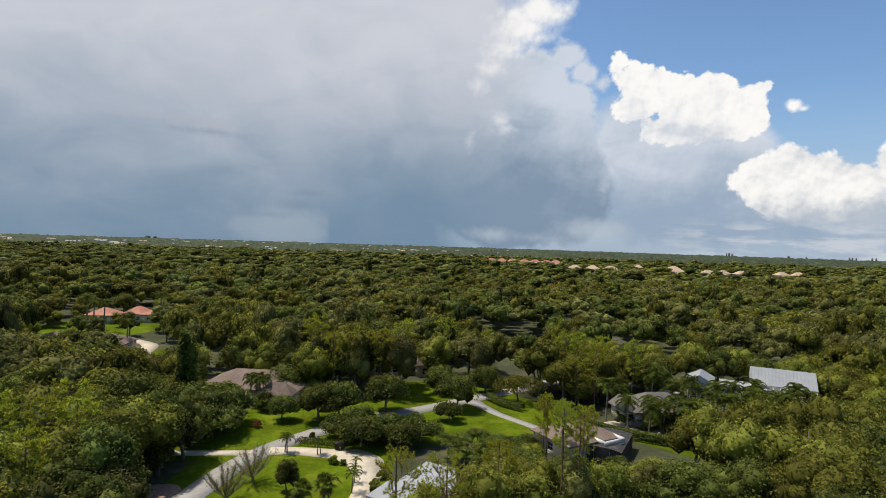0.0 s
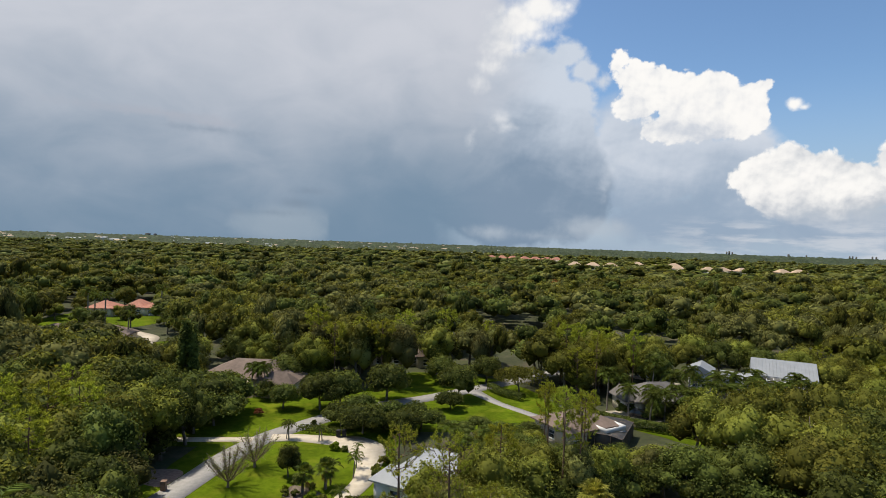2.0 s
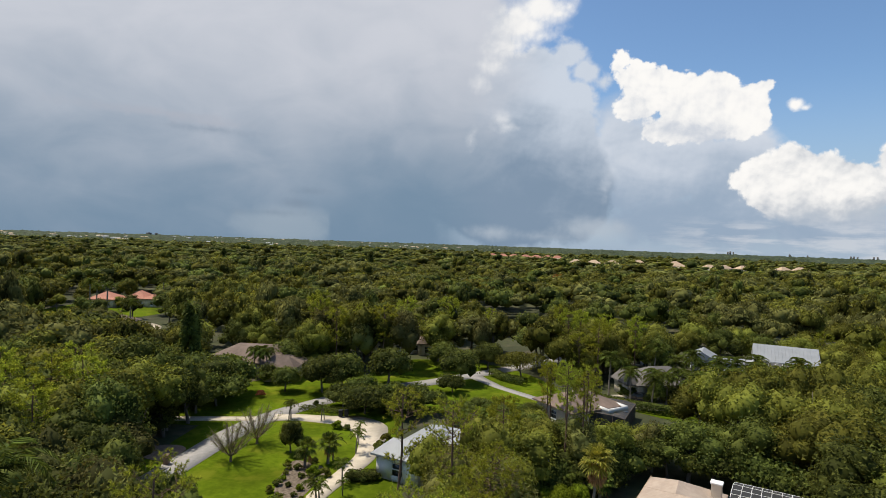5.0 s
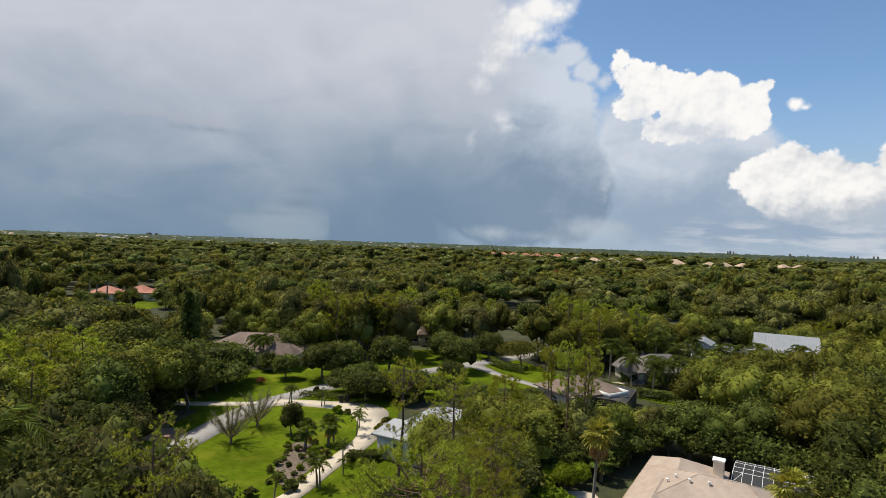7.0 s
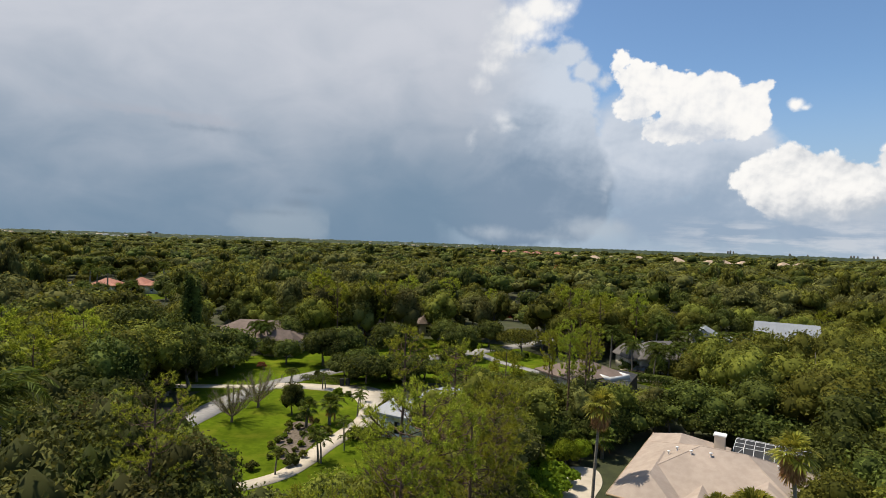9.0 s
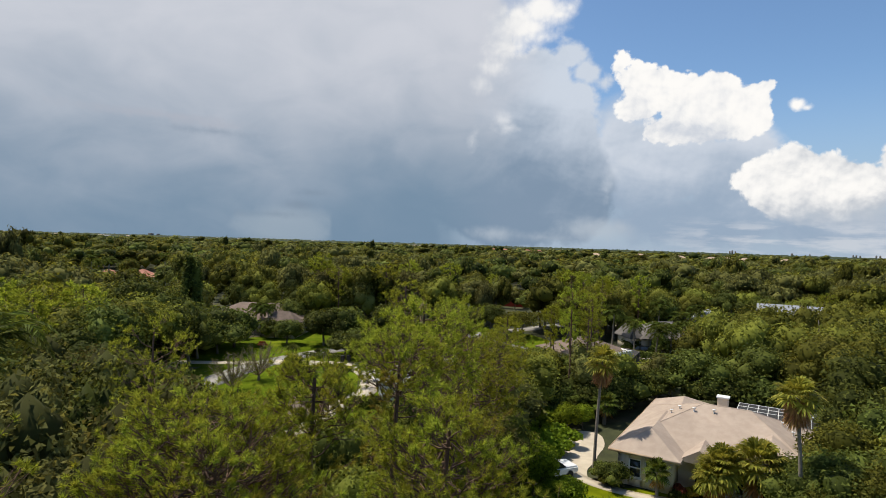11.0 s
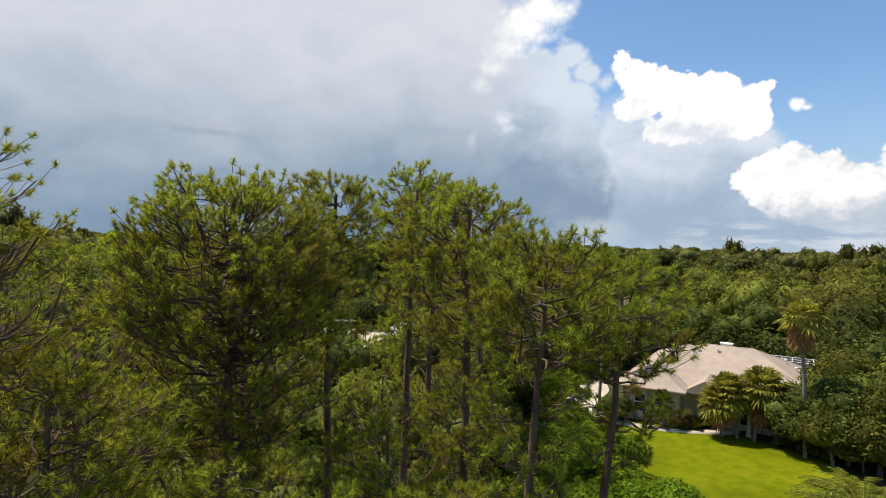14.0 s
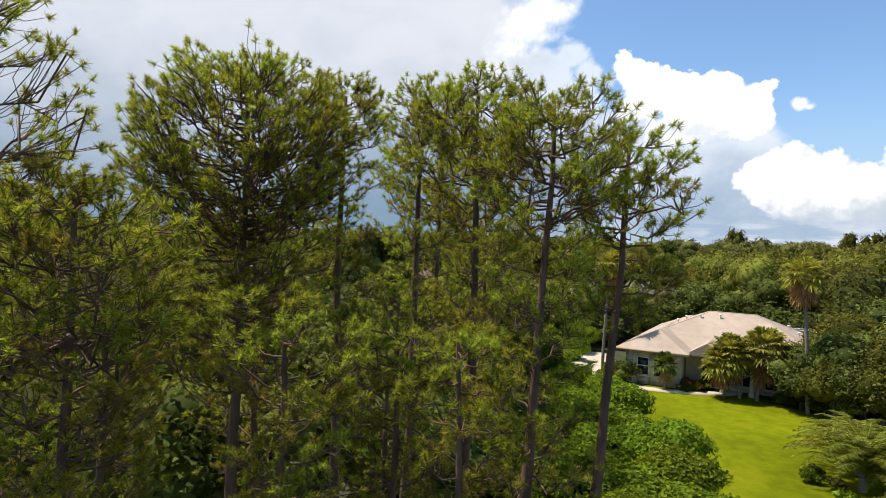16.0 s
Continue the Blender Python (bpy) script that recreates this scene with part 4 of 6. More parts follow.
def fan_proto(name, label, seed, h, fans, petiole, size, group, mat, thick=0.16, dead=0, lean=0.15):
    rng = np.random.default_rng(seed)
    ob = thing(name, label, "palm tree", None, group)
    z = np.linspace(0, h, 8)
    tr = np.stack([lean * (z / h) ** 1.5, 0.3 * lean * z / h, z], 1)
    part("trunk", [tube(tr, np.linspace(thick * 1.2, thick * 0.85, 8), 9)], M_PALMBARK, ob)
    top = Vector(tr[-1])
    elevs = (1.25, 0.9, 0.55, 0.2, -0.2, -0.55)
    live = [fan_mesh(seed + k, petiole, size, 22, e, mat) for k, e in enumerate(elevs)]
    gone = [fan_mesh(seed + 20 + k, petiole * 0.8, size * 0.9, 18, e, L_DEAD) for k, e in enumerate((-1.0, -1.3))] if dead else []
    for k in range(fans + dead):
        me = live[k * 6 // fans] if k < fans else gone[k % 2]
        dz = 0 if k < fans else -rng.uniform(0.0, 0.9)
        part("fan_leaf", me, None, ob, "" if k < fans else "dead brown hanging leaf", Matrix.Translation(top + Vector((0, 0, dz))) @ Matrix.Rotation(k * 2.39996 + rng.normal() * 0.2, 4, "Z"))
    return ob


PALMS = [palm_proto("palm_tree", "feather palm with arching green fronds", 510 + k, 5.0 + 1.2 * k, 24, 2.6, 26, 0.85, "garden palms", 0.14, 0.5, 1.25, width=0.055, rises=(-0.25, 1.4)) for k in range(3)]
ROYAL = palm_proto("royal_palm", "royal palm with a smooth grey trunk and green crownshaft", 540, 8.2, 18, 2.9, 28, 0.8, "royal palms", 0.22, 0.1, 1.25, 0.05, (0.0, 1.3), shaft=True)
SMALLPALM = palm_proto("small_palm", "young feather palm in the front lawn", 550, 2.3, 10, 1.35, 16, 0.45, "lawn palms", 0.08, 0.25, 1.2, 0.035)
DATE = palm_proto("date_palm_clump", "low clump of arching pygmy date palm fronds", 560, 0.9, 60, 3.7, 60, 0.42, "", 0.16, 0.1, 0.70, 0.022, (0.60, 1.52), L_DATE)
COCO = palm_proto("coconut_palm", "tall palm with long drooping fronds by the pool", 570, 5.2, 24, 3.0, 28, 0.90, "pool palms", 0.15, 0.9, 1.25, 0.055, (-0.25, 1.4))
SABAL = fan_proto("fan_palm", "fan palm with golden green leaves before the house", 580, 3.3, 40, 1.05, 1.15, "house front palms", L_PALM_GOLD, 0.11, 8, 0.7)
SABAL_GREEN = fan_proto("fan_palm", "cabbage palm with stiff green fan leaves", 590, 2.6, 24, 0.9, 0.9, "fan palms", L_PALM, 0.17, 3, 0.2)
WASH = fan_proto("washington_palm", "tall fan palm with a skirt of dead brown leaves", 600, 10.0, 24, 0.9, 1.0, "tall fan palms", L_PALM_GOLD, 0.125, 30, 0.5)

put(WASH, 14.8, 52.0, 0.0, 1.0, 0.97)
put(WASH, 26.3, 41.4, 2.0, 1.02, 0.97)
put(SABAL, 23.4, 45.0, 2.6, 1.0, 1.0)
put(SABAL, 24.4, 44.4, 0.2, 1.12, 1.12)
put(SABAL, 22.3, 45.2, 3.4, 0.8, 0.8)
put(SABAL_GREEN, 18.4, 46.9, 1.0, 0.72, 0.78)
put(DATE, 20.7, 28.6, 0.0, 1.0)
put(DATE, 23.2, 28.4, 1.3, 0.95)
put(DATE, 22.0, 30.6, 2.1, 0.9)
put(PALMS[0], 16.2, 66.0, 0.3, 0.7, 0.5)
put(PALMS[1], 18.2, 67.5, 1.3, 0.7, 0.42)
for x, y, yaw, k in ((-12.4, 74.4, 0.2, 1.15), (-9.8, 76.8, 1.0, 1.1), (-9.9, 67.1, 2.0, 1.05), (-11.6, 61.3, 3.0, 1.25), (-11.2, 60.9, 4.4, 1.1), (-22.4, 90.2, 0.5, 1.0), (-22.0, 89.9, 2.4, 1.1),
                     (-17.2, 89.6, 1.2, 0.95), (-16.8, 89.9, 3.4, 0.9), (-10.4, 83.5, 0.1, 0.8), (-9.9, 80.0, 2.2, 0.9), (-15.0, 57.6, 0.4, 1.0), (-9.4, 64.5, 5.0, 0.7)):
    put(SMALLPALM, x, y, yaw, k)
for x, y, yaw, k in ((-15.4, 71.8, 0.0, 0.95), (-12.8, 73.2, 1.0, 1.0)):
    put(SABAL_GREEN, x, y, yaw, k)
for x, y, yaw, k in ((-42.0, 60.0, 0.3, 0.72), (-38.3, 83.3, 1.0, 0.95), (-46, 66, 2.0, 0.9), (-40, 72, 2.6, 0.8), (-118, 196, 0.2, 1.0), (-112, 192, 1.0, 1.1), (-126, 205, 2.0, 1.1), (-104, 214, 0.6, 1.2), (-88, 163, 1.4, 0.9)):
    put(ROYAL, x, y, yaw, k)
for x, y, yaw, k in ((-36.2, 114.2, 0.3, 0.9), (-34.6, 113.6, 1.9, 0.85), (-33.2, 113.9, 3.0, 0.9), (-38, 110, 4.0, 0.75)):
    put(PALMS[1], x, y, yaw, k)
# palms round the pool gardens
rp = np.random.default_rng(77)
for x, y in ((36.5, 106), (40, 104.6), (43, 105.4), (46, 104), (48.5, 106), (51, 108), (54, 110.5), (57, 112), (60, 112.5), (63, 111), (66, 112.6), (69, 110.8), (72, 112), (75, 110), (58, 116), (62, 118), (34, 111), (46, 120), (50, 124),
             (44, 132), (40, 136), (56, 122), (49, 117), (38, 118), (66.5, 116), (70, 114), (73.5, 112.6), (77, 110.6), (80, 109.6), (68, 119), (41.5, 108.5), (45.5, 107.6), (50.5, 113)):
    put(COCO if rp.uniform() < 0.6 else PALMS[rp.integers(3)], x, y, rp.uniform(0, 6.28), rp.uniform(0.9, 1.1), rp.uniform(0.8, 1.1))
for x, y in ((5, 90), (7.4, 88.4), (9.4, 90.6), (11.6, 89), (8.8, 93.6), (13.6, 92), (3.2, 92.6)):
    put(PALMS[rp.integers(3)], x, y - 2.5, rp.uniform(0, 6.28), 0.95, rp.uniform(0.36, 0.50))

# ---- shrubs, hedges, garden trees ----
SHRUBS = [tree_thing("shrub", "rounded leafy garden shrub", "shrub", [("foliage", broad_shape(700 + k, 1.5, 1.05, 520, 0.22, base=0.0, lobes=8, low=-0.2, core=1)[2], mat, "")], None, "garden shrubs")
          for k, mat in enumerate((L_DARK, L_OAK, L_BRIGHT))]
VINE = [tree_thing("thicket_shrub", "bright green creeper-covered thicket beside the lawn", "shrub", [("foliage", broad_shape(720 + k, 2.6, 2.2, 5600, 0.19, base=0.0, lobes=19, low=-0.2, core=1, tri=True, wide=0.35, fill=0.72)[2], L_BRIGHT, "")], None, "green thicket")
        for k in range(3)]
GLOSSY = [tree_thing("seagrape_tree", "dense glossy-leaved tree beside the house", "tree", broad_pieces(740 + k, 6.8, 3.4, 4600, 0.26, L_DARK if k else L_OAK, base=0.02, lobes=16, core=1, tri=True, fill=0.75), None, "glossy trees") for k in range(2)]
MANGO = [tree_thing("mango_tree", "low dense dark green mango tree", "tree", broad_pieces(760 + k, 5.0, 3.9, 2200, 0.34, L_DARK, base=0.0, lobes=13, low=-0.25, core=1, tri=True, fill=0.72), None, "dark garden trees") for k in range(2)]
LAWNOAK = tree_thing("garden_tree", "neat round dark green shade tree on the lawn", "tree", broad_pieces(770, 6.4, 3.6, 2600, 0.32, L_DARK, base=0.03, lobes=16, core=1, tri=True, fill=0.72), None, "shade trees")
FLAT = tree_thing("poinciana_tree", "wide flat-topped bright green shade tree", "tree", broad_pieces(775, 5.6, 5.4, 3400, 0.34, L_OAK, base=0.30, lobes=18), None, "")
COLUMN = tree_thing("italian_cypress", "tall dark columnar conifer above the woods", "tree", broad_pieces(778, 16.6, 2.0, 2000, 0.5, L_DARK, base=0.0, lobes=22, core=1, tri=True, fill=0.72), None, "columnar conifers")
FLAME = tree_thing("flame_tree", "red-flowering flame tree in the woods", "tree", broad_pieces(779, 10.0, 4.5, 160, 0.7, L_FLOWER, base=0.3, lobes=10), None, "")

rs = np.random.default_rng(31)
for x, y in ((10.4, 44), (8.6, 42), (11.4, 40), (9.0, 38.5), (7.0, 40), (11.6, 36.5), (8.4, 35), (10.8, 33), (12.0, 30.5), (8.8, 30), (6.2, 33.5), (11.2, 27), (8.8, 25.5), (6.4, 28), (10.6, 23.5), (7.4, 22), (4.6, 30), (4.2, 25)):
    put(VINE[rs.integers(3)], x, y, rs.uniform(0, 6.28), rs.uniform(0.85, 1.1), rs.uniform(0.7, 1.15))
for x, y, k, sc in ((26.6, 42.6, 1, 0.72), (28.4, 40.2, 1, 0.85), (26.9, 39.4, 0, 0.6), (30.6, 38.2, 0, 0.9), (29.6, 42.5, 1, 0.9), (32.5, 45.5, 0, 1.0), (33.0, 40.0, 1, 1.1), (36.5, 43.0, 0, 1.1), (38.6, 48.5, 1, 1.15), (29.2, 38.4, 0, 0.75), (36.8, 37.4, 1, 1.1), (41, 42, 0, 1.2), (40.5, 54, 1, 1.2), (28.0, 44.8, 1, 0.7), (33.2, 36.0, 1, 0.8)):
    put(GLOSSY[k], x, y, rs.uniform(0, 6.28), sc)
for x, y, k, sc in ((-15.2, 97.2, 0, 0.85), (-11.0, 94.0, 1, 1.0), (-7.6, 97.0, 0, 0.95), (-5.0, 93.5, 1, 0.9), (-12.2, 100.5, 1, 0.9), (-1.6, 96.8, 0, 0.95), (-44, 96, 0, 1.35), (-39.5, 99, 1, 1.45), (-36, 95.5, 0, 1.2), (-42, 103, 1, 1.5), (-47, 100, 0, 1.5),
                    (-35.5, 101.5, 1, 1.3), (3.6, 109.0, 1, 0.75), (-40, 80, 0, 1.2), (-43, 76, 1, 1.3), (-41, 68, 0, 1.1), (-45, 62, 1, 1.2)):
    put(MANGO[k], x, y, rs.uniform(0, 6.28), sc)
for x, y, k, sc in ((15.4, 48.4, 1, 0.40), (27.2, 41.6, 0, 0.42), (28.6, 39.0, 1, 0.5), (30.8, 36.8, 0, 0.55), (29.8, 41.0, 1, 0.6), (27.4, 43.6, 0, 0.4), (32.0, 39.6, 1, 0.6), (34.5, 36.5, 0, 0.6), (20.0, 72.5, 1, 1.0), (25.0, 73.5, 0, 1.0), (30.0, 72.5, 1, 1.05), (35.0, 71.0, 0, 1.1), (39.5, 68.0, 1, 1.1), (41.5, 62.5, 0, 1.1), (44.0, 57.5, 1, 1.1), (14.6, 66.4, 0, 0.8), (17.6, 69.0, 1, 0.85), (20.4, 68.4, 0, 0.9), (12.6, 70.0, 1, 0.9), (22.6, 70.6, 1, 1.0), (-45, 111, 0, 1.2), (-40.5, 111.5, 1, 1.0), (-31.5, 112.0, 0, 0.8), (-50, 112, 1, 1.4)):
    put(MANGO[k], x, y, rs.uniform(0, 6.28), sc)
for x, y, sc in ((5.0, 57, 1.3), (7.4, 58.4, 1.2), (6.2, 61.4, 1.4), (8.6, 63, 1.2), (9.2, 55.6, 0.9), (8.8, 60.2, 1.0)):
    put(VINE[rs.integers(3)], x, y, rs.uniform(0, 6.28), sc)
for k in range(16):
    a = k * 0.72
    x, y = -16.8 + 0.9 * math.sin(a * 1.7) + (2.6 if k % 2 else 0.0), 61.5 + k * 0.8
    put(SHRUBS[k % 3], x, y, a, 0.32 + 0.25 * rs.uniform(), None, -0.05)
for x, y, sc in ((5.2, 116.4, 1.15), (-27.4, 105.8, 0.75), (-20.6, 106.0, 1.1), (-17.2, 107.6, 1.15), (-9.0, 113.0, 1.2), (-31, 121, 1.1), (2, 128, 1.0), (12, 130, 1.0)):
    put(LAWNOAK, x, y, rs.uniform(0, 6.28), sc)
for x, y, sc in ((42.5, 107.6, 0.62), (46.5, 107.0, 0.75), (50.5, 107.6, 0.85), (38.0, 111.0, 0.6), (65, 116, 0.9), (71, 113.4, 0.9), (77, 111.5, 0.9), (82, 112, 1.1)):
    put(MANGO[int(x) % 2], x, y, x, sc)
for x, y, k in ((-112, 232, 1.0), (-126, 230, 1.1), (-102, 236, 1.1), (-133, 212, 0.8), (-119.5, 212, 0.5), (-101, 208, 0.55), (-133, 198, 0.7), (-113, 203, 0.45), (-109, 240, 1.2)):
    put(P_OAK[int(x) % 4], x, y, y, 0.9 * k ** 0.6, 0.95 * k)
for x, y, k, sc in ((40.5, 106.4, 0, 1.3), (43.6, 105.6, 1, 1.5), (46.8, 105.2, 0, 1.4), (49.6, 105.4, 1, 1.5), (52.6, 106.4, 0, 1.6), (36.6, 109.4, 0, 1.4), (55.5, 108.4, 1, 1.6), (11.4, 60.5, 2, 1.9), (12.6, 64.6, 2, 1.8), (10.2, 63.8, 2, 1.7), (13.4, 57.6, 2, 1.5), (12.2, 55.2, 2, 1.4)):
    put(SHRUBS[k], x, y, x, sc, None, -0.1)
for x, y, h in ((-5.5, 37, 8), (-8.6, 38.5, 6.5), (-2.8, 41, 8.5), (-6.2, 43.5, 6.5), (-1.0, 45.5, 8), (-3.6, 34.5, 7)):
    put((P_OAK + P_DARK)[int(x + 2 * y) % 7], x, y, x, 0.72, h / 9)
for x, y, sc, sz in ((19.5, 84, 0.62, 0.80), (22.6, 86, 0.6, 0.72), (17.4, 87, 0.62, 0.78), (20.8, 88, 0.75, 0.74), (24.0, 87.4, 0.7, 0.70), (18.6, 90.5, 0.75, 0.76)):
    put(P_PINE[int(x) % 4], x, y, x, sc, sz)
BRIGHTTREE = tree_thing("bright_tree", "fresh bright green round tree under the pines", "tree", broad_pieces(785, 6.0, 3.0, 4200, 0.25, L_BRIGHT, base=0.05, lobes=18, core=1, tri=True, fill=0.74), None, "bright trees")
for x, y, sc in ((4.8, 51.3, 1.0), (7.4, 48.6, 0.8), (14.6, 61.8, 0.5), (16.6, 63.4, 0.42), (8.6, 46.4, 0.7)):
    put(BRIGHTTREE, x, y, x, sc)
put(SABAL_GREEN, 19.4, 65.0, 0.6, 1.1, 0.9)
for x, y, h in ((-46, 131, 9), (-40, 132, 10), (-34, 132, 9.5), (-28, 131, 10), (-22, 129, 9), (-53, 126, 9.5), (-26, 123, 6), (-51, 119, 8), (78, 135, 9), (84, 133, 10), (90, 128, 9.5), (70, 139, 10), (62, 141, 9), (95, 122, 9), (56, 145, 10), (89, 138, 10), (76, 142, 10), (66, 147, 10),
                (-100, 151, 6), (-109, 153, 6.5), (-90, 151, 5.5), (-117, 157, 7), (-122, 170, 8), (-128, 178, 9), (-136, 186, 9), (-140, 196, 10), (-140, 208, 10), (-138, 224, 10), (-130, 236, 9), (-100, 186, 8), (-94, 196, 9), (-96, 210, 9), (-95, 226, 9), (-84, 178, 8), (-77, 172, 8), (-106, 178, 7), (-115, 183, 7), (36, 124, 7), (31, 121, 6.5), (88, 118, 8), (86, 110, 7)):
    put((P_OAK + P_DARK)[int(x + 2 * y) % 7], x, y, x, (h / 9) ** 0.7, h / 9)
for x, y, h in ((-36.6, 86.5, 8.5), (-37.4, 80.6, 9.5), (-36.8, 69.0, 8.0), (-39.5, 64.0, 9.0), (-41.5, 84.0, 10.0), (-40.5, 75.5, 10.5), (-37.6, 91.5, 6.5), (-44.5, 58.0, 10.0)):
    put(P_DARK[int(x + 2 * y) % 3], x, y, x, (h / 9) ** 0.6, h / 9)
put(ROYAL, -28.5, 39.5, 0.7, 1.35)
put(P_FINE[1], -18.4, 76.4, 0.4, 0.52, 0.68)
for x, y, h in ((41.5, 85.0, 11.4), (46.0, 84.0, 12.0), (50.5, 86.0, 12.3), (55.0, 84.5, 12.2), (59.5, 86.0, 12.4), (64.0, 85.0, 12.3), (68.0, 88.0, 12.0)):
    put(P_OAK[int(x) % 4], x, y, x, 1.05, h / 9)
for x, y, h in ((-13.6, 35.6, 9.2), (-15.4, 39.6, 9.8), (-12.6, 31.8, 9.0), (-19.5, 41.8, 10.6), (-23.0, 44.0, 10.4), (-20.8, 47.0, 9.2), (-26.5, 47.5, 10.0), (-16.8, 43.2, 8.6), (-17.0, 34.0, 9.5), (-20.5, 37.5, 9.8), (-10.8, 28.5, 8.4)):
    put(P_FINE[int(x + y) % 3], x, y, x, 1.1, h / 6.5)
for x, y, h in ((-33.6, 60.5, 8.0), (-37.5, 56.0, 9.0), (-34.8, 65.6, 6.5), (-31.5, 54.0, 8.0)):
    put(P_FINE[int(x + y) % 3], x, y, x, 1.15, h / 6.5)
put(FLAT, 18.5, 122.5, 0.4, 1.0)
put(COLUMN, -45.4, 106.5, 0.0, 1.0)
put(COLUMN, -108, 330, 1.0, 1.0, 1.1)
put(COLUMN, -104, 332, 2.0, 1.0, 1.0)
put(COLUMN, -158, 410, 2.0, 1.3, 1.2)
put(COLUMN, -54, 430, 2.0, 1.3, 1.25)
put(COLUMN, 97, 340, 2.0, 1.2, 1.1)
put(FLAME, 70, 330, 0, 1.2)
for x, y, k, sc in ((-14.0, 86.6, 2, 0.9), (-12.6, 86.2, 0, 0.6), (-17.0, 74.5, 0, 0.6), (-17.4, 71.0, 1, 0.6), (-17.2, 66.5, 0, 0.55), (-16.0, 62.4, 1, 0.6), (-14.2, 60.2, 0, 0.9), (-17.6, 58.6, 0, 0.7), (-13.6, 69.6, 2, 1.0), (-12.4, 69.2, 1, 0.8),
                    (-8.9, 68.7, 0, 0.9), (-7.8, 68.4, 0, 0.9), (-6.6, 68.6, 0, 0.9), (-6.8, 78.5, 1, 0.9), (-6.4, 76.6, 0, 1.0), (-6.2, 81.4, 1, 0.9), (19.9, 46.7, 0, 0.55), (20.6, 46.9, 2, 0.5), (21.6, 47.3, 2, 0.62), (15.3, 48.6, 1, 0.95), (14.9, 50.2, 0, 1.0),
                    (25.6, 43.4, 0, 0.6), (26.8, 43.0, 0, 0.7), (27.4, 41.0, 0, 1.0), (18.9, 29.6, 2, 0.55), (19.3, 28.4, 1, 0.5), (19.6, 30.4, 0, 0.4), (19.0, 27.2, 2, 0.5), (20.4, 26.6, 1, 0.55), (-38.5, 92.4, 0, 0.6), (-31, 103, 1, 0.5), (13.6, 62.6, 2, 1.6), (11.8, 58, 2, 1.7), (10.4, 53.6, 2, 1.8), (9.4, 50.8, 2, 1.6), (9, 58, 0, 1.8)):
    put(SHRUBS[k], x, y, rs.uniform(0, 6.28), sc, None, -0.12 * sc)
single("rust_shrub", broad_shape(780, 1.0, 0.8, 700, 0.16, base=0.0, lobes=6, low=-0.2)[2], L_RUST, "low rust-red croton shrub by the path", "shrub", pose(20.2, 47.2, 0))
single("yellow_shrub", broad_shape(781, 0.8, 0.6, 600, 0.14, base=0.0, lobes=6, low=-0.2)[2], L_YELLOW, "low yellow flowering shrub by the path", "shrub", pose(21.0, 47.0, 0))
single("red_shrub", broad_shape(782, 1.3, 1.0, 500, 0.2, base=0.0, lobes=6, low=-0.2)[2], L_RUST, "dark red-leaved shrub across the lane", "shrub", pose(-30.6, 101.4, 0))


def hedge(points, w, h, label, mat=L_DARK, seed=1, leaf=0.17):
    """A clipped hedge: leaves on a rounded ridge along the points."""
    rng = np.random.default_rng(seed)
    p = np.array(points, float)
    seg = np.linalg.norm(np.diff(p, axis=0), axis=1)
    n = int(seg.sum() * (2 * h + w) * 70)
    t = rng.uniform(0, seg.sum(), n)
    acc = np.concatenate([[0], np.cumsum(seg)])
    c = np.stack([np.interp(t, acc, p[:, j]) for j in range(2)], 1)
    k = np.clip(np.searchsorted(acc, t) - 1, 0, len(seg) - 1)
    d = np.diff(p, axis=0)[k] / seg[k][:, None]
    nrm = np.stack([-d[:, 1], d[:, 0]], 1)
    a = rng.uniform(0, np.pi, n)
    prof = np.stack([np.sign(np.cos(a)) * np.abs(np.cos(a)) ** 0.4 * w / 2, np.abs(np.sin(a)) ** 0.4 * h], 1)
    pos = np.concatenate([c + nrm * prof[:, :1], prof[:, 1:]], 1) + rng.normal(size=(n, 3)) * 0.06
    face = unit(np.concatenate([nrm * np.cos(a)[:, None], np.sin(a)[:, None]], 1) + rng.normal(size=(n, 3)) * 0.4)
    pos[:, 2] = np.maximum(pos[:, 2], 0.02)
    single("hedge", [diamonds(pos, face, leaf, 0.45, rng)], mat, label, "hedge")


hedge([(-21.6, 94.2), (-17.4, 93.6), (-13.4, 93.2)], 1.6, 1.0, "low clipped dark green hedge by the drive", seed=1)
hedge([(-9.6, 68.4), (-6.2, 68.8)], 1.8, 1.1, "low clipped dark green hedge by the drive", seed=2)
hedge([(12.4, 124), (14.6, 119.5), (18.5, 116)], 1.6, 1.5, "clipped dark hedge beside the lane", seed=3, leaf=0.25)
hedge([(29, 106), (36, 101), (45, 96.4), (52, 94)], 1.3, 1.7, "long clipped boundary hedge", seed=4, leaf=0.25)
single("topiary", broad_shape(790, 1.7, 0.75, 1000, 0.16, base=0.0, lobes=5, low=-0.3)[2], L_DARK, "clipped round topiary by the drive", "shrub", pose(-19.4, 95.3, 0))


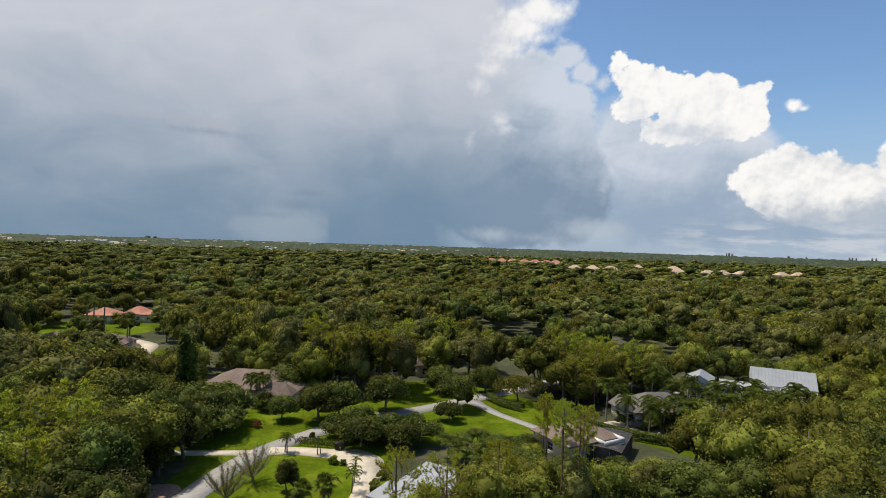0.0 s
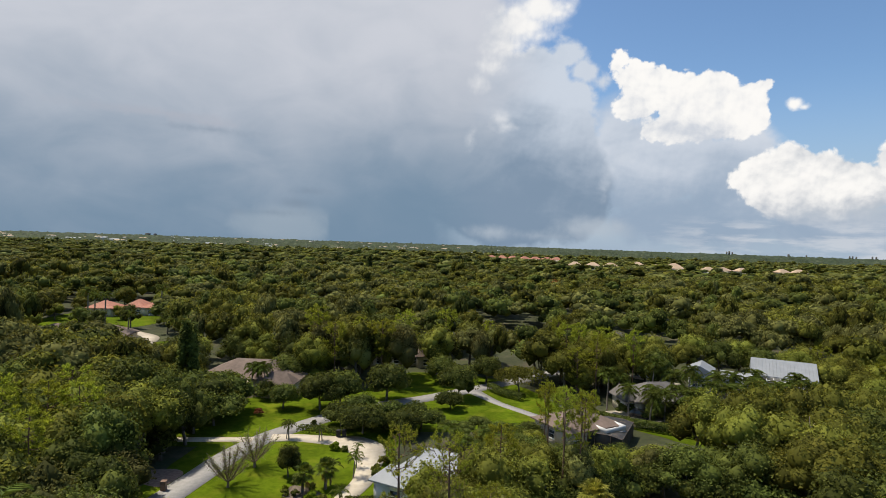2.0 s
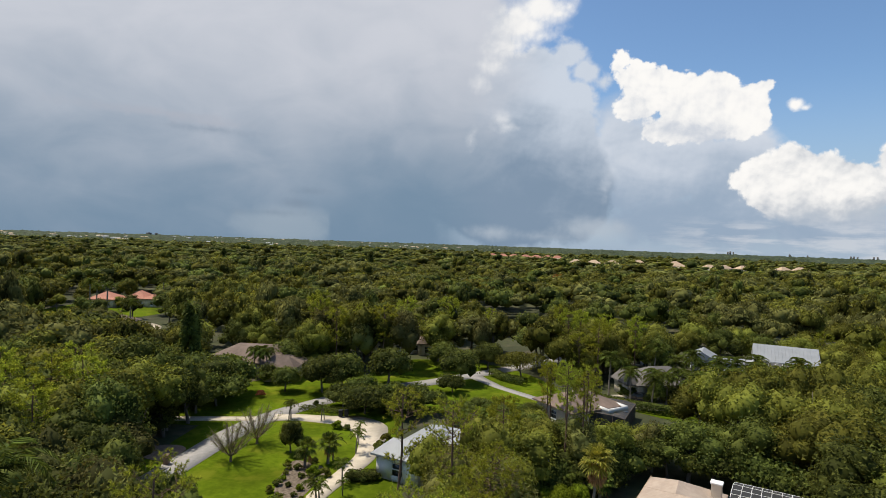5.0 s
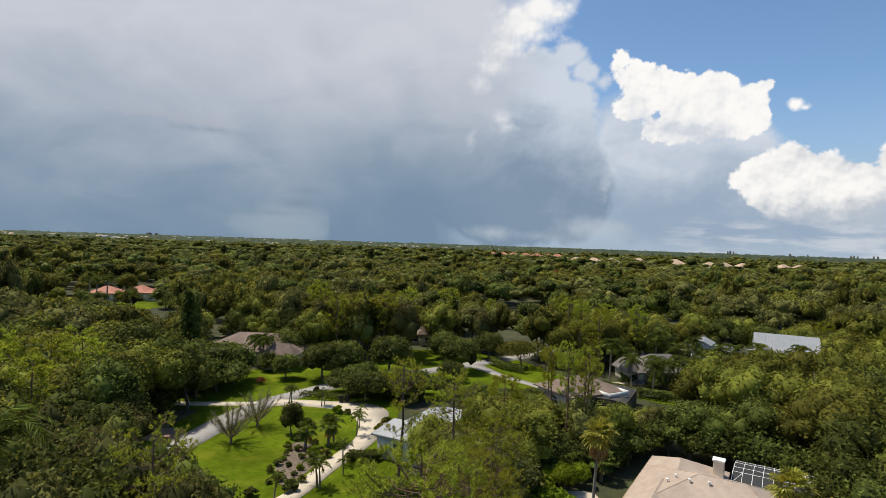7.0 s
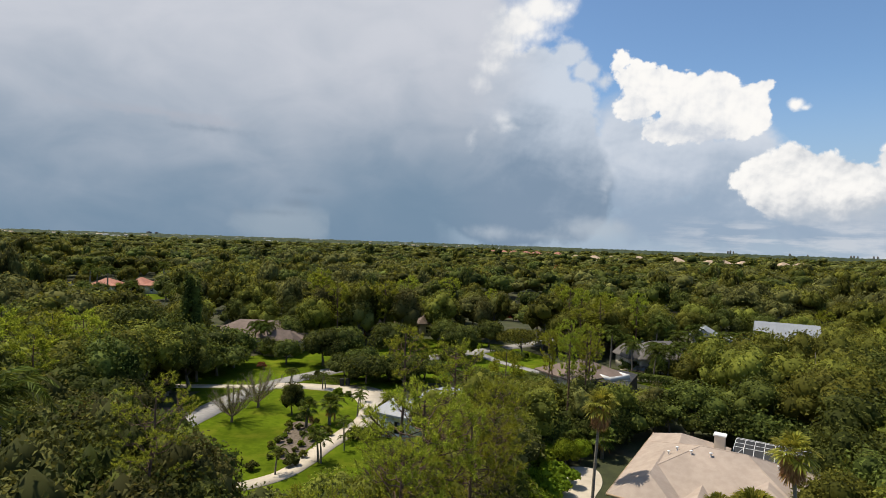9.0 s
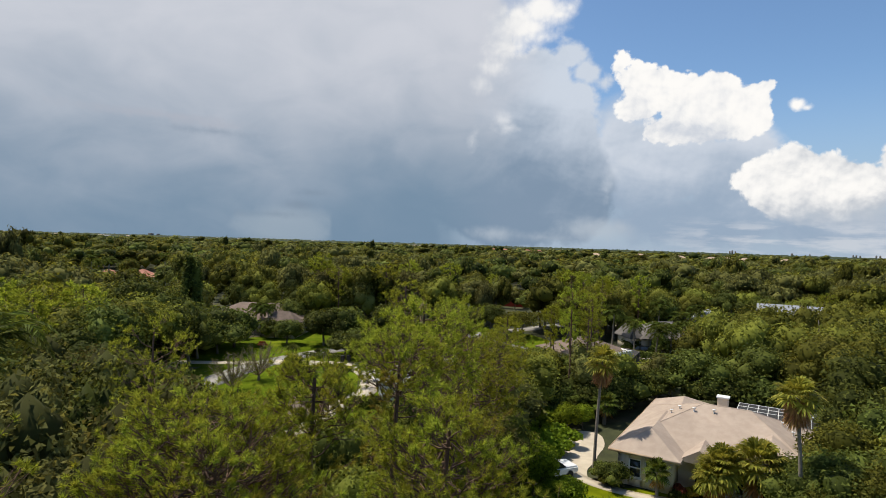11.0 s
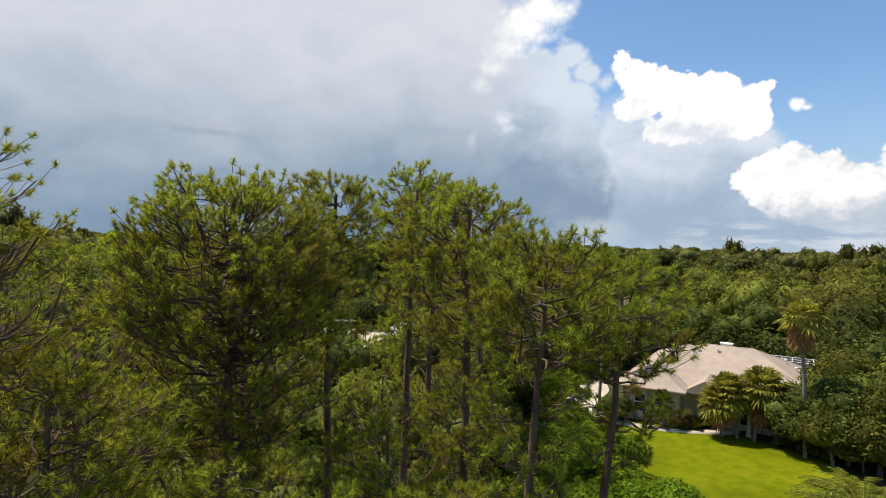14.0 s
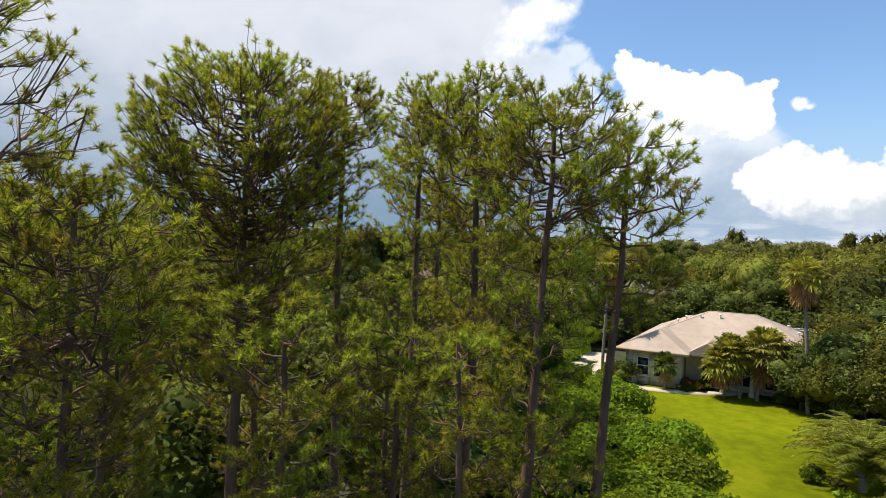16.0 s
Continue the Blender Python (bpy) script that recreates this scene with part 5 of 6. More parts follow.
def bare_tree(x, y, seed, h):
    """Vase-shaped tree, nearly leafless."""
    rng = np.random.default_rng(seed)
    ob = thing("bare_tree", "nearly leafless vase-shaped tree on the lawn", "tree", pose(x, y, 0), "bare trees")
    part("trunk", [tube([(0, 0, 0), (0.02, 0, 0.5), (0, 0.02, 0.9)], [0.20, 0.16, 0.14], 8)], M_TWIG, ob)
    ends = []
    for k in range(20):
        a = k * 2.39996
        e = rng.uniform(0.35, 1.3)
        w = np.array((math.cos(a) * math.cos(e), math.sin(a) * math.cos(e), math.sin(e)))
        tip = np.array((0, 0, 1.3)) + w * (3.7, 3.7, h - 1.5) * rng.uniform(0.85, 1.05)
        t = np.linspace(0, 1, 8)[:, None]
        pts = np.array((0, 0, 0.7)) * (1 - t) + tip * t + np.array((0, 0, -0.25)) * np.sin(np.pi * t) + rng.normal(size=(8, 3)) * 0.06 * np.sin(np.pi * t)
        wood = [tube(pts, np.linspace(0.065, 0.015, 8), 5)]
        for q in range(64):
            u = rng.uniform(1.8, 7)
            b = np.array([np.interp(u, range(8), pts[:, j]) for j in range(3)])
            tw, tr = limb(rng, b, w * 0.5 + rng.normal(size=3) * 0.45 + (0, 0, 0.45), rng.uniform(0.35, 1.0), 0.015, 0.35, 3)
            wood.append(tube(tw, tr, 3))
            ends.append(tw[1:])
        part("branch", wood, M_TWIG, ob)
    ends = np.concatenate(ends)
    c = ends[rng.integers(0, len(ends), 1300)] + rng.normal(size=(1300, 3)) * 0.12
    part("sparse_foliage", [diamonds(c, rng.normal(size=(1300, 3)) + (0, 0, 0.6), 0.13, 0.4, rng)], L_BRIGHT, ob)


bare_tree(-25.0, 72.8, 41, 5.3)
bare_tree(-23.8, 79.2, 42, 5.5)


def dead_tree(x, y, h, seed):
    rng = np.random.default_rng(seed)
    ob = thing("dead_tree", "bleached dead tree trunk with bare stubs", "tree", pose(x, y, 0))
    pts, rad = limb(rng, (0, 0, 0), (0, 0, 1), h, 0.16, 0.1, 8)
    part("trunk", [tube(pts, rad, 7)], M_DEADWOOD, ob)
    for k in range(9):
        b = pts[rng.integers(3, 8)]
        tw, tr = limb(rng, b, (*rng.normal(size=2), 0.8), rng.uniform(1, 2.4), 0.05, 0.3, 4)
        part("branch", [tube(tw, tr, 4)], M_DEADWOOD, ob)


M_DEADWOOD = material("bleached_wood", (0.36, 0.30, 0.24), (0.26, 0.21, 0.17), 3.0, 0.95)
dead_tree(48.5, 72.0, 11.5, 51)
dead_tree(49.6, 72.8, 10.0, 52)

# ---- houses ----
def hip_roof(x0, x1, y0, y1, z, rise, thick=0.2, gable=False, ends=None):
    """A hip (or gable) roof over a rectangle, as a closed bmesh."""
    w, d = x1 - x0, y1 - y0
    cx, cy = (x0 + x1) / 2, (y0 + y1) / 2
    if w >= d:
        a = 0 if gable else d / 2
        r = [(x0 + a, cy), (x1 - a, cy)]
    else:
        a = 0 if gable else w / 2
        r = [(cx, y0 + a), (cx, y1 - a)]
    r = ends or r
    bm = bmesh.new()
    lo = [bm.verts.new((x, y, z)) for x, y in ((x0, y0), (x1, y0), (x1, y1), (x0, y1))]
    hi = [bm.verts.new((x, y, z + thick)) for x, y in ((x0, y0), (x1, y0), (x1, y1), (x0, y1))]
    p, q = (bm.verts.new((*c, z + thick + rise)) for c in r)
    bm.faces.new(lo[::-1])
    for i in range(4):
        bm.faces.new((lo[i], lo[(i + 1) % 4], hi[(i + 1) % 4], hi[i]))
    if w >= d:
        bm.faces.new((hi[0], hi[1], q, p))
        bm.faces.new((hi[2], hi[3], p, q))
        bm.faces.new((hi[1], hi[2], q))
        bm.faces.new((hi[3], hi[0], p))
    else:
        bm.faces.new((hi[0], hi[1], p))
        bm.faces.new((hi[2], hi[3], q))
        bm.faces.new((hi[1], hi[2], q, p))
        bm.faces.new((hi[3], hi[0], p, q))
    return bm


def wall_run(length, height, thick, holes):
    """A wall along x from 0, its outer face at y = 0, with openings (x0, x1, z0, z1)."""
    out, x = [], 0.0
    for a, b, z0, z1 in sorted(holes):
        if a > x:
            out.append(boxv(a - x, thick, height, ((a + x) / 2, thick / 2, 0)))
        if z0 > 0:
            out.append(boxv(b - a, thick, z0, ((a + b) / 2, thick / 2, 0)))
        if z1 < height:
            out.append(boxv(b - a, thick, height - z1, ((a + b) / 2, thick / 2, z1)))
        x = b
    if x < length:
        out.append(boxv(length - x, thick, height, ((length + x) / 2, thick / 2, 0)))
    return out


def add_window(parent, m, a, b, z0, z1, wmat, name="window"):
    """A framed window in an opening of a wall run placed by m."""
    w, h = b - a, z1 - z0
    win = part(name, [boxv(w, 0.03, h, ((a + b) / 2, 0.12, z0))], M_GLASS, parent, "", m)
    fr = []
    t = 0.08
    for x in (a + t / 2, b - t / 2):
        fr.append(boxv(t, 0.14, h, (x, 0.06, z0)))
    for z in (z0, z1 - t, (z0 + z1) / 2):
        fr.append(boxv(w, 0.12, t, ((a + b) / 2, 0.06, z)))
    part("frame", fr, wmat, win)
    if z0 > 0.2:
        part("sill", [boxv(w + 0.2, 0.16, 0.06, ((a + b) / 2, 0.0, z0 - 0.06))], wmat, win)


def walls(parent, x0, x1, y0, y1, h, mat, openings, wmat):
    """Four wall runs round a rectangle; openings by side: s, e, n, w."""
    for side, m, ln in (("s", pose(x0, y0, 0), x1 - x0), ("e", pose(x1, y0, 0, 0, 0, 90), y1 - y0), ("n", pose(x1, y1, 0, 0, 0, 180), x1 - x0), ("w", pose(x0, y1, 0, 0, 0, -90), y1 - y0)):
        holes = openings.get(side, ())
        part("wall", wall_run(ln, h, 0.2, holes), mat, parent, "", m)
        for a, b, z0, z1 in holes:
            add_window(parent, m, a, b, z0, z1, wmat)


def main_house():
    ob = thing("house", "single-storey cream stucco house with a beige hip roof", "house", pose(15.3, 49.5, 0, 0, 0, -32))
    walls(ob, 0.6, 14.9, 2.8, 15.0, 2.75, M_STUCCO, {"s": [(5.6, 6.6, 0.0, 2.2), (8.6, 9.5, 0.4, 2.25), (10.2, 11.1, 0.4, 2.25), (11.8, 12.7, 0.4, 2.25)], "e": [(2, 3.4, 0.8, 2.2), (6, 7.4, 0.8, 2.2)], "w": [(3.0, 5.6, 0.05, 2.3), (8, 9.4, 0.9, 2.1)]}, M_WHITE)
    walls(ob, 0.6, 7.2, 15.02, 18.2, 2.75, M_STUCCO, {"w": [(0.9, 2.1, 0.9, 2.1)]}, M_WHITE)
    walls(ob, 0.6, 5.0, 0.6, 2.78, 2.75, M_STUCCO, {"s": [(0.9, 1.9, 0.7, 2.25), (2.2, 3.2, 0.7, 2.25)]}, M_WHITE)
    part("roof", hip_roof(0, 15.5, 2.2, 15.6, 2.75, 2.75, ends=((6.0, 8.9), (9.8, 8.9))), M_SHINGLE, ob)
    part("rear_roof", hip_roof(-0.02, 7.8, 8.0, 18.8, 2.74, 1.55, ends=((3.7, 11.6), (3.4, 15.6))), M_SHINGLE, ob)
    part("wing_roof", hip_roof(-0.01, 5.6, -0.01, 12.0, 2.74, 1.45), M_SHINGLE, ob)
    part("porch_roof", hip_roof(7.6, 15.52, 0.8, 10.5, 2.73, 1.75), M_SHINGLE, ob)
    part("entry_gable", hip_roof(5.4, 8.2, 1.0, 6.0, 2.76, 0.9, gable=True), M_SHINGLE, ob)
    for x in (8.0, 10.0, 12.3, 14.6):
        part("column", [tube([(x, 1.4, 0), (x, 1.4, 2.7)], [0.16, 0.15], 12), boxv(0.42, 0.42, 0.25, (x, 1.4, 0)), boxv(0.40, 0.40, 0.2, (x, 1.4, 2.5))], M_STUCCO, ob)
    for a, b in (((0, 2.2), (6.0, 8.9)), ((15.5, 2.2), (9.8, 8.9)), ((6.0, 8.9), (9.8, 8.9)), ((0, 15.6), (6.0, 8.9)), ((15.5, 15.6), (9.8, 8.9))):
        za, zb = (2.95 if q[0] in (0, 15.5) else 5.70 for q in (a, b))
        part("ridge_cap", [tube([(*a, za - 0.03), (*b, zb - 0.03)], [0.07, 0.07], 6)], M_SHINGLE, ob)
    part("fascia", [boxv(10.0, 0.05, 0.2, (10.55, 2.14, 2.76)), boxv(5.7, 0.05, 0.2, (2.8, -0.05, 2.76)), boxv(0.05, 13.4, 0.2, (15.56, 8.9, 2.76)), boxv(0.05, 19.1, 0.2, (-0.05, 9.5, 2.76))], M_TILE_SAND, ob, "tan painted fascia board")
    ch = part("chimney", box(1.0, 0.9, 4.72, (6.9, 16.6, 0), 0.03), M_STUCCO, ob)
    part("chimney_cap", box(1.2, 1.1, 0.14, (6.9, 16.6, 4.72), 0.02), M_WHITE, ch)
    for x, y in ((5.4, 7.6), (4.0, 9.0), (3.4, 8.2), (13.0, 9.0), (12.2, 10.2), (7.0, 7.8)):
        z = 2.95 + 2.75 * min(x / 6.0, (15.5 - x) / 5.7, (y - 2.2) / 6.7, (15.6 - y) / 6.7)
        part("roof_vent", [tube([(x, y, z - 0.2), (x, y, z + 0.3)], [0.06, 0.06], 8), boxv(0.26, 0.26, 0.06, (x, y, z + 0.28))], M_WHITE, ob)
    return ob


main_house()


def pool_cage(m, w, d, h, nx, ny, label, rise=0.7, metal=M_WHITE):
    """A screened pool enclosure: white aluminium frame and dark screen panels."""
    ob = thing("pool_cage", label, "pool enclosure", m)
    t = 0.06

    def bar(a, b, name="beam"):
        part(name, [tube([a, b], [t * 0.5, t * 0.5], 4)], metal, ob)

    def top(x, y):
        return h + rise * min(1.0, min(y, d - y) / (d * 0.3))
    ys = [0, d * 0.3, d * 0.7, d]
    for i in range(nx + 1):
        x = w * i / nx
        bar((x, 0, 0), (x, 0, h), "post")
        bar((x, d, 0), (x, d, h), "post")
        for y0, y1 in zip(ys, ys[1:]):
            bar((x, y0, top(x, y0)), (x, y1, top(x, y1)))
    for y in ys:
        bar((0, y, top(0, y)), (w, y, top(w, y)))
    bar((0, d * 0.5, h + rise), (w, d * 0.5, h + rise))
    for x in (0, w):
        for y in ys[1:-1]:
            bar((x, y, 0), (x, y, top(x, y)), "post")
    bar((0, 0, h), (w / nx, d * 0.3, h + rise), "brace")
    bar((w, 0, h), (w - w / nx, d * 0.3, h + rise), "brace")
    for y0, y1 in zip(ys, ys[1:]):
        for i in range(nx):
            x0, x1 = w * i / nx, w * (i + 1) / nx
            v = np.array([(x0, y0, top(x0, y0)), (x1, y0, top(x1, y0)), (x1, y1, top(x1, y1)), (x0, y1, top(x0, y1))])
            part("screen_panel", [(v, np.array([(0, 1, 2, 3)]))], M_SCREEN, ob)
    for y in (0, d):
        part("screen_panel", [(np.array([(0, y, 0), (w, y, 0), (w, y, h), (0, y, h)]), np.array([(0, 1, 2, 3)]))], M_SCREEN, ob)
    for x in (0, w):
        v = np.array([(x, 0, 0), (x, d, 0), (x, d, h), (x, ys[2], h + rise), (x, ys[1], h + rise), (x, 0, h)])
        part("screen_panel", [(v[[0, 1, 2, 5]], np.array([(0, 1, 2, 3)])), (v[[5, 2, 3, 4]], np.array([(0, 1, 2, 3)]))], M_SCREEN, ob)
    return ob


HM = pose(15.3, 49.5, 0, 0, 0, -32)
pool_cage(HM @ pose(8.1, 15.8, 0), 8.2, 7.0, 3.0, 9, 3, "white-framed screened pool enclosure behind the house", 0.5)
single("pool", [boxv(6.6, 3.2, 0.05, (12.6, 19.4, 0.05))], M_POOL, "turquoise swimming pool under the screen", "pool", HM)


def villa(name, label, x, y, yaw, w, d, h, rise, roof, wall, windows=3, wing=None, gable=False):
    """A simple house farther off: walls with windows, roof, and perhaps a wing (x0, x1, y0, y1)."""
    ob = thing(name, label, "house", pose(x, y, 0, 0, 0, yaw), "far houses")
    hs = [(w * (k + 0.5) / windows - 0.7 + 0.0, w * (k + 0.5) / windows + 0.7, 0.8, 2.2) for k in range(windows)]
    walls(ob, -w / 2, w / 2, -d / 2, d / 2, h, wall, {"s": hs, "e": [(d * 0.4, d * 0.4 + 1.4, 0.8, 2.2)], "w": [(d * 0.4, d * 0.4 + 1.4, 0.8, 2.2)]}, M_WHITE)
    part("roof", hip_roof(-w / 2 - 0.6, w / 2 + 0.6, -d / 2 - 0.6, d / 2 + 0.6, h, rise, gable=gable), roof, ob)
    if wing:
        x0, x1, y0, y1 = wing
        walls(ob, x0, x1, y0, y1, h - 0.02, wall, {"s": [((x1 - x0) / 2 - 0.8, (x1 - x0) / 2 + 0.8, 0.6, 2.2)]}, M_WHITE)
        part("wing_roof", hip_roof(x0 - 0.55, x1 + 0.55, y0 - 0.55, y1 + 0.5, h - 0.01, rise * 0.75, gable=gable), roof, ob)
    return ob


villa("house", "white house with a pale metal roof under pines", 5.6, 72.0, -28, 17, 9.0, 2.8, 2.2, M_METAL_WHITE, M_WHITE, 4, (-9.5, -3.5, -7.5, -4.6))
villa("house", "cream house with a brown shingle hip roof", -37, 121, -4, 20, 11, 2.8, 2.8, M_SHINGLE_BROWN, M_STUCCO, 4, (4, 10, -8.5, -5.4))
villa("house", "cream house with a dark shingle roof among palms", 44.6, 113.5, 8, 12.5, 8.4, 2.6, 2.7, M_SHINGLE_GREY, M_STUCCO, 3, (-8.2, -6.2, -3.4, 2.4))
villa("house", "house with a brown shingle roof and a white terrace", 24.2, 95, 30, 10.5, 8.5, 2.8, 2.0, M_SHINGLE_BROWN, M_STUCCO, 3)
villa("house", "low house with a pale brown roof across the lawn", -10.5, 148, 12, 13, 9, 2.8, 2.6, M_SHINGLE_BROWN, M_STUCCO, 3, (5, 9.5, -6.6, -4.5))
for x, y, w in ((-125, 214, 9), (-115.5, 220, 7), (-107, 220, 10)):
    villa("house", "far house with a terracotta tiled roof", x, y, 5, w, 9, 3.0, 2.6, M_TILE_RED, M_STUCCO, 2)
villa("house", "far house with a brown shingle roof", -92, 161, 5, 11, 9, 2.8, 2.4, M_SHINGLE_BROWN, M_STUCCO, 3)
villa("house", "small house with a brown roof among trees", -109, 164, -5, 9, 8, 2.8, 1.8, M_SHINGLE_BROWN, M_STUCCO, 2)
for x, y, h in ((-101, 154, 6.0), (-86, 152, 5.6), (-97, 150, 4.2), (-116, 160, 6.5), (-104, 160, 6.0)):
    put((P_OAK + P_DARK)[int(x + 2 * y) % 7], x, y, x, (h / 9) ** 0.8, h / 9)
villa("house", "house with grey roof beyond the lane", 56, 178, 20, 12, 9, 2.8, 2.6, M_SHINGLE_GREY, M_WHITE, 2)
villa("house", "small white gabled building", 60.6, 129.4, -28, 4.6, 6.5, 4.6, 1.5, M_METAL_WHITE, M_WHITE, 2, gable=True)
villa("house", "low white flat building beside a pool", 69, 128.5, -28, 7, 6, 3.8, 0.5, M_METAL_WHITE, M_WHITE, 2)
ob = thing("garden_wall", "red painted wall among the trees", "wall", pose(22, 182, 0, 0, 0, -20))
part("wall", [boxv(10, 0.4, 3.2)], M_RED, ob)
part("coping", [boxv(10.2, 0.5, 0.15, (0, 0, 3.2))], M_RED, ob)
for x, y in ((19.4, 176), (23.2, 174.5), (26.5, 178)):
    put(P_OAK[1], x, y, x, 0.6, 0.62)


def white_hall():
    """Large white metal-roofed hall with a glazed lean-to."""
    ob = thing("white_hall", "large white metal-roofed hall with a framed glass lean-to", "building", pose(73.5, 119.5, 0, 0, 0, -27))
    part("wall", [boxv(11.6, 9.0, 5.6, (0, 4.8, 0))], M_WHITE, ob)
    bm = bmesh.new()
    pr = [(-0.5, 5.6), (-0.5, 5.75), (4.6, 8.6), (9.9, 5.75), (9.9, 5.6)]
    for x in (-6.1, 6.1):
        vs = [bm.verts.new((x, y, z)) for y, z in pr]
        bm.faces.new(vs if x > 0 else vs[::-1])
    bm.verts.ensure_lookup_table()
    for i in range(5):
        j = (i + 1) % 5
        bm.faces.new((bm.verts[i], bm.verts[j], bm.verts[5 + j], bm.verts[5 + i]))
    bmesh.ops.recalc_face_normals(bm, faces=bm.faces)
    part("roof", bm, M_METAL_WHITE, ob)
    for k in range(19):
        x = -5.9 + k * 0.655
        part("roof_seam", [tube([(x, -0.45, 5.80), (x, 4.6, 8.64)], [0.035, 0.035], 4)], M_METAL_WHITE, ob)
    for k in range(10):
        x = -5.8 + k * 1.29
        part("rafter", [tube([(x, -0.4, 5.5), (x, -2.9, 4.0)], [0.07, 0.07], 4)], M_WHITE, ob)
        part("post", [tube([(x, -2.9, 0), (x, -2.9, 4.0)], [0.07, 0.07], 4)], M_WHITE, ob)
    for k in range(4):
        y, z = -0.4 - 0.833 * k, 5.5 - 0.5 * k
        part("purlin", [tube([(-5.9, y, z), (5.9, y, z)], [0.06, 0.06], 4)], M_WHITE, ob)
    for k in range(9):
        x = -5.8 + k * 1.29
        v = np.array([(x, -0.4, 5.5), (x + 1.29, -0.4, 5.5), (x + 1.29, -2.9, 4.0), (x, -2.9, 4.0)])
        part("glass_panel", [(v, np.array([(0, 3, 2, 1)]))], M_SCREEN, ob)


white_hall()
pool_cage(pose(29.6, 88.0, 0, 0, 0, 62), 10.0, 6.0, 2.4, 6, 3, "dark bronze-framed screened pool enclosure beside a house", 0.3, M_SHINGLE_BROWN)
ob = thing("terrace", "white walled roof terrace beside the house", "terrace", pose(28.6, 92.4, 0, 0, 0, 30))
part("deck", [boxv(4.4, 3.6, 2.6)], M_WHITE, ob)
for a in ((4.4, 0.12, 0, -1.74), (4.4, 0.12, 0, 1.74), (0.12, 3.36, -2.14, 0), (0.12, 3.36, 2.14, 0)):
    part("parapet", [boxv(a[0], a[1], 0.8, (a[2], a[3], 2.6))], M_WHITE, ob)


def car(m, mat, label):
    ob = thing("car", label, "car", m)
    bm = box(4.6, 1.8, 0.62, (0, 0, 0.28), 0.12)
    part("body", bm, mat, ob)
    bm = bmesh.new()
    lo = [(-1.9, -0.82), (1.15, -0.82), (1.15, 0.82), (-1.9, 0.82)]
    hi = [(-1.35, -0.66), (0.35, -0.66), (0.35, 0.66), (-1.35, 0.66)]
    a = [bm.verts.new((x, y, 0.86)) for x, y in lo]
    b = [bm.verts.new((x, y, 1.45)) for x, y in hi]
    bm.faces.new(b)
    for i in range(4):
        bm.faces.new((a[i], a[(i + 1) % 4], b[(i + 1) % 4], b[i]))
    bmesh.ops.bevel(bm, geom=bm.edges[:], offset=0.05, segments=2, affect="EDGES")
    part("cabin", bm, M_GLASS, ob, "dark tinted windows")
    part("roof_panel", box(1.75, 1.36, 0.05, (-0.5, 0, 1.44), 0.02), mat, ob)
    for x in (-1.4, 1.4):
        for y in (-0.83, 0.83):
            part("wheel", [tube([(x, y - 0.1, 0.32), (x, y + 0.1, 0.32)], [0.32, 0.32], 14), tube([(x, y - 0.101, 0.32), (x, y - 0.10, 0.32)], [0.31, 0.01], 14), tube([(x, y + 0.101, 0.32), (x, y + 0.10, 0.32)], [0.31, 0.01], 14)], M_RUBBER, ob)
    for y in (-0.6, 0.6):
        part("headlight", box(0.06, 0.35, 0.14, (2.28, y, 0.62), 0.02), M_GLASS, ob)
    return ob


car(pose(39.2, 107.4, 0.03, 0, 0, -35), M_CAR, "dark parked car on a forecourt by the hedge")
car(pose(52.6, 139.5, 0.03, 0, 0, -20), M_CAR_WHITE, "white parked car on a far drive")
car(pose(10.6, 50.2, 0.1, 0, 0, 25), M_CAR_WHITE, "white car parked on the forecourt")
single("forecourt", patch([(33, 104), (38, 103), (43, 106), (42, 110), (34, 111)], 0.05, 0.2), M_CONCRETE, "pale forecourt before the grey-roofed house", "driveway", kind="structure")
single("brick_patio", patch([(8.5, 76), (12, 70), (15, 71), (13.5, 77)], 0.05, 0.2), M_BRICKPAVE, "red-brown brick patio behind the white house", "patio", kind="structure")
single("gravel_drive", patch([(-5, 30), (1, 30.6), (6, 31), (7, 34), (0, 34.6), (-6, 34)], 0.05, 0.4), M_MULCH, "pale gravel strip beneath the pines", "path", kind="structure")
single("far_path", ribbon([(44, 146), (50, 140), (58, 134)], [2.5, 2.5, 2.5], 0.06), M_CONCRETE, "pale drive by the white buildings", "driveway", kind="structure")
single("left_path", ribbon([(-47, 52), (-52, 58), (-60, 60)], [2.5, 2.5, 2.5], 0.06), M_CONCRETE, "pale path under trees", "path", kind="structure")
ob = thing("mailbox", "brown brick mailbox pillar beside the lane", "mailbox", pose(-32.4, 71.4, 0))
part("pillar", box(0.6, 0.6, 1.1, (0, 0, 0), 0.03), M_BRICKPAVE, ob)
part("cap", box(0.72, 0.72, 0.12, (0, 0, 1.1), 0.03), M_BRICKPAVE, ob)
for k, (x, y) in enumerate(((-14.6, 92.0), (-13.7, 92.2))):
    ob = thing("wheelie_bin", "dark wheeled rubbish bin by the hedge", "bin", pose(x, y, 0.08))
    part("bin_body", box(0.6, 0.7, 0.95, (0, 0, 0.05), 0.05), M_RUBBER, ob)
    part("lid", box(0.66, 0.76, 0.08, (0, 0, 1.0), 0.03), M_RUBBER, ob)

single("sand_patch", patch([(46, 108.5), (50, 106.8), (53, 109), (51, 112.5), (47, 112)], 0.055, 0.3), M_CONCRETE, "pale pool deck among palms", "patio", kind="structure")
single("garden_pool", [boxv(3.4, 2.2, 0.12)], M_POOL, "turquoise garden pool among palms", "pool", pose(49.6, 109.6, 0.02, 0, 0, 20))

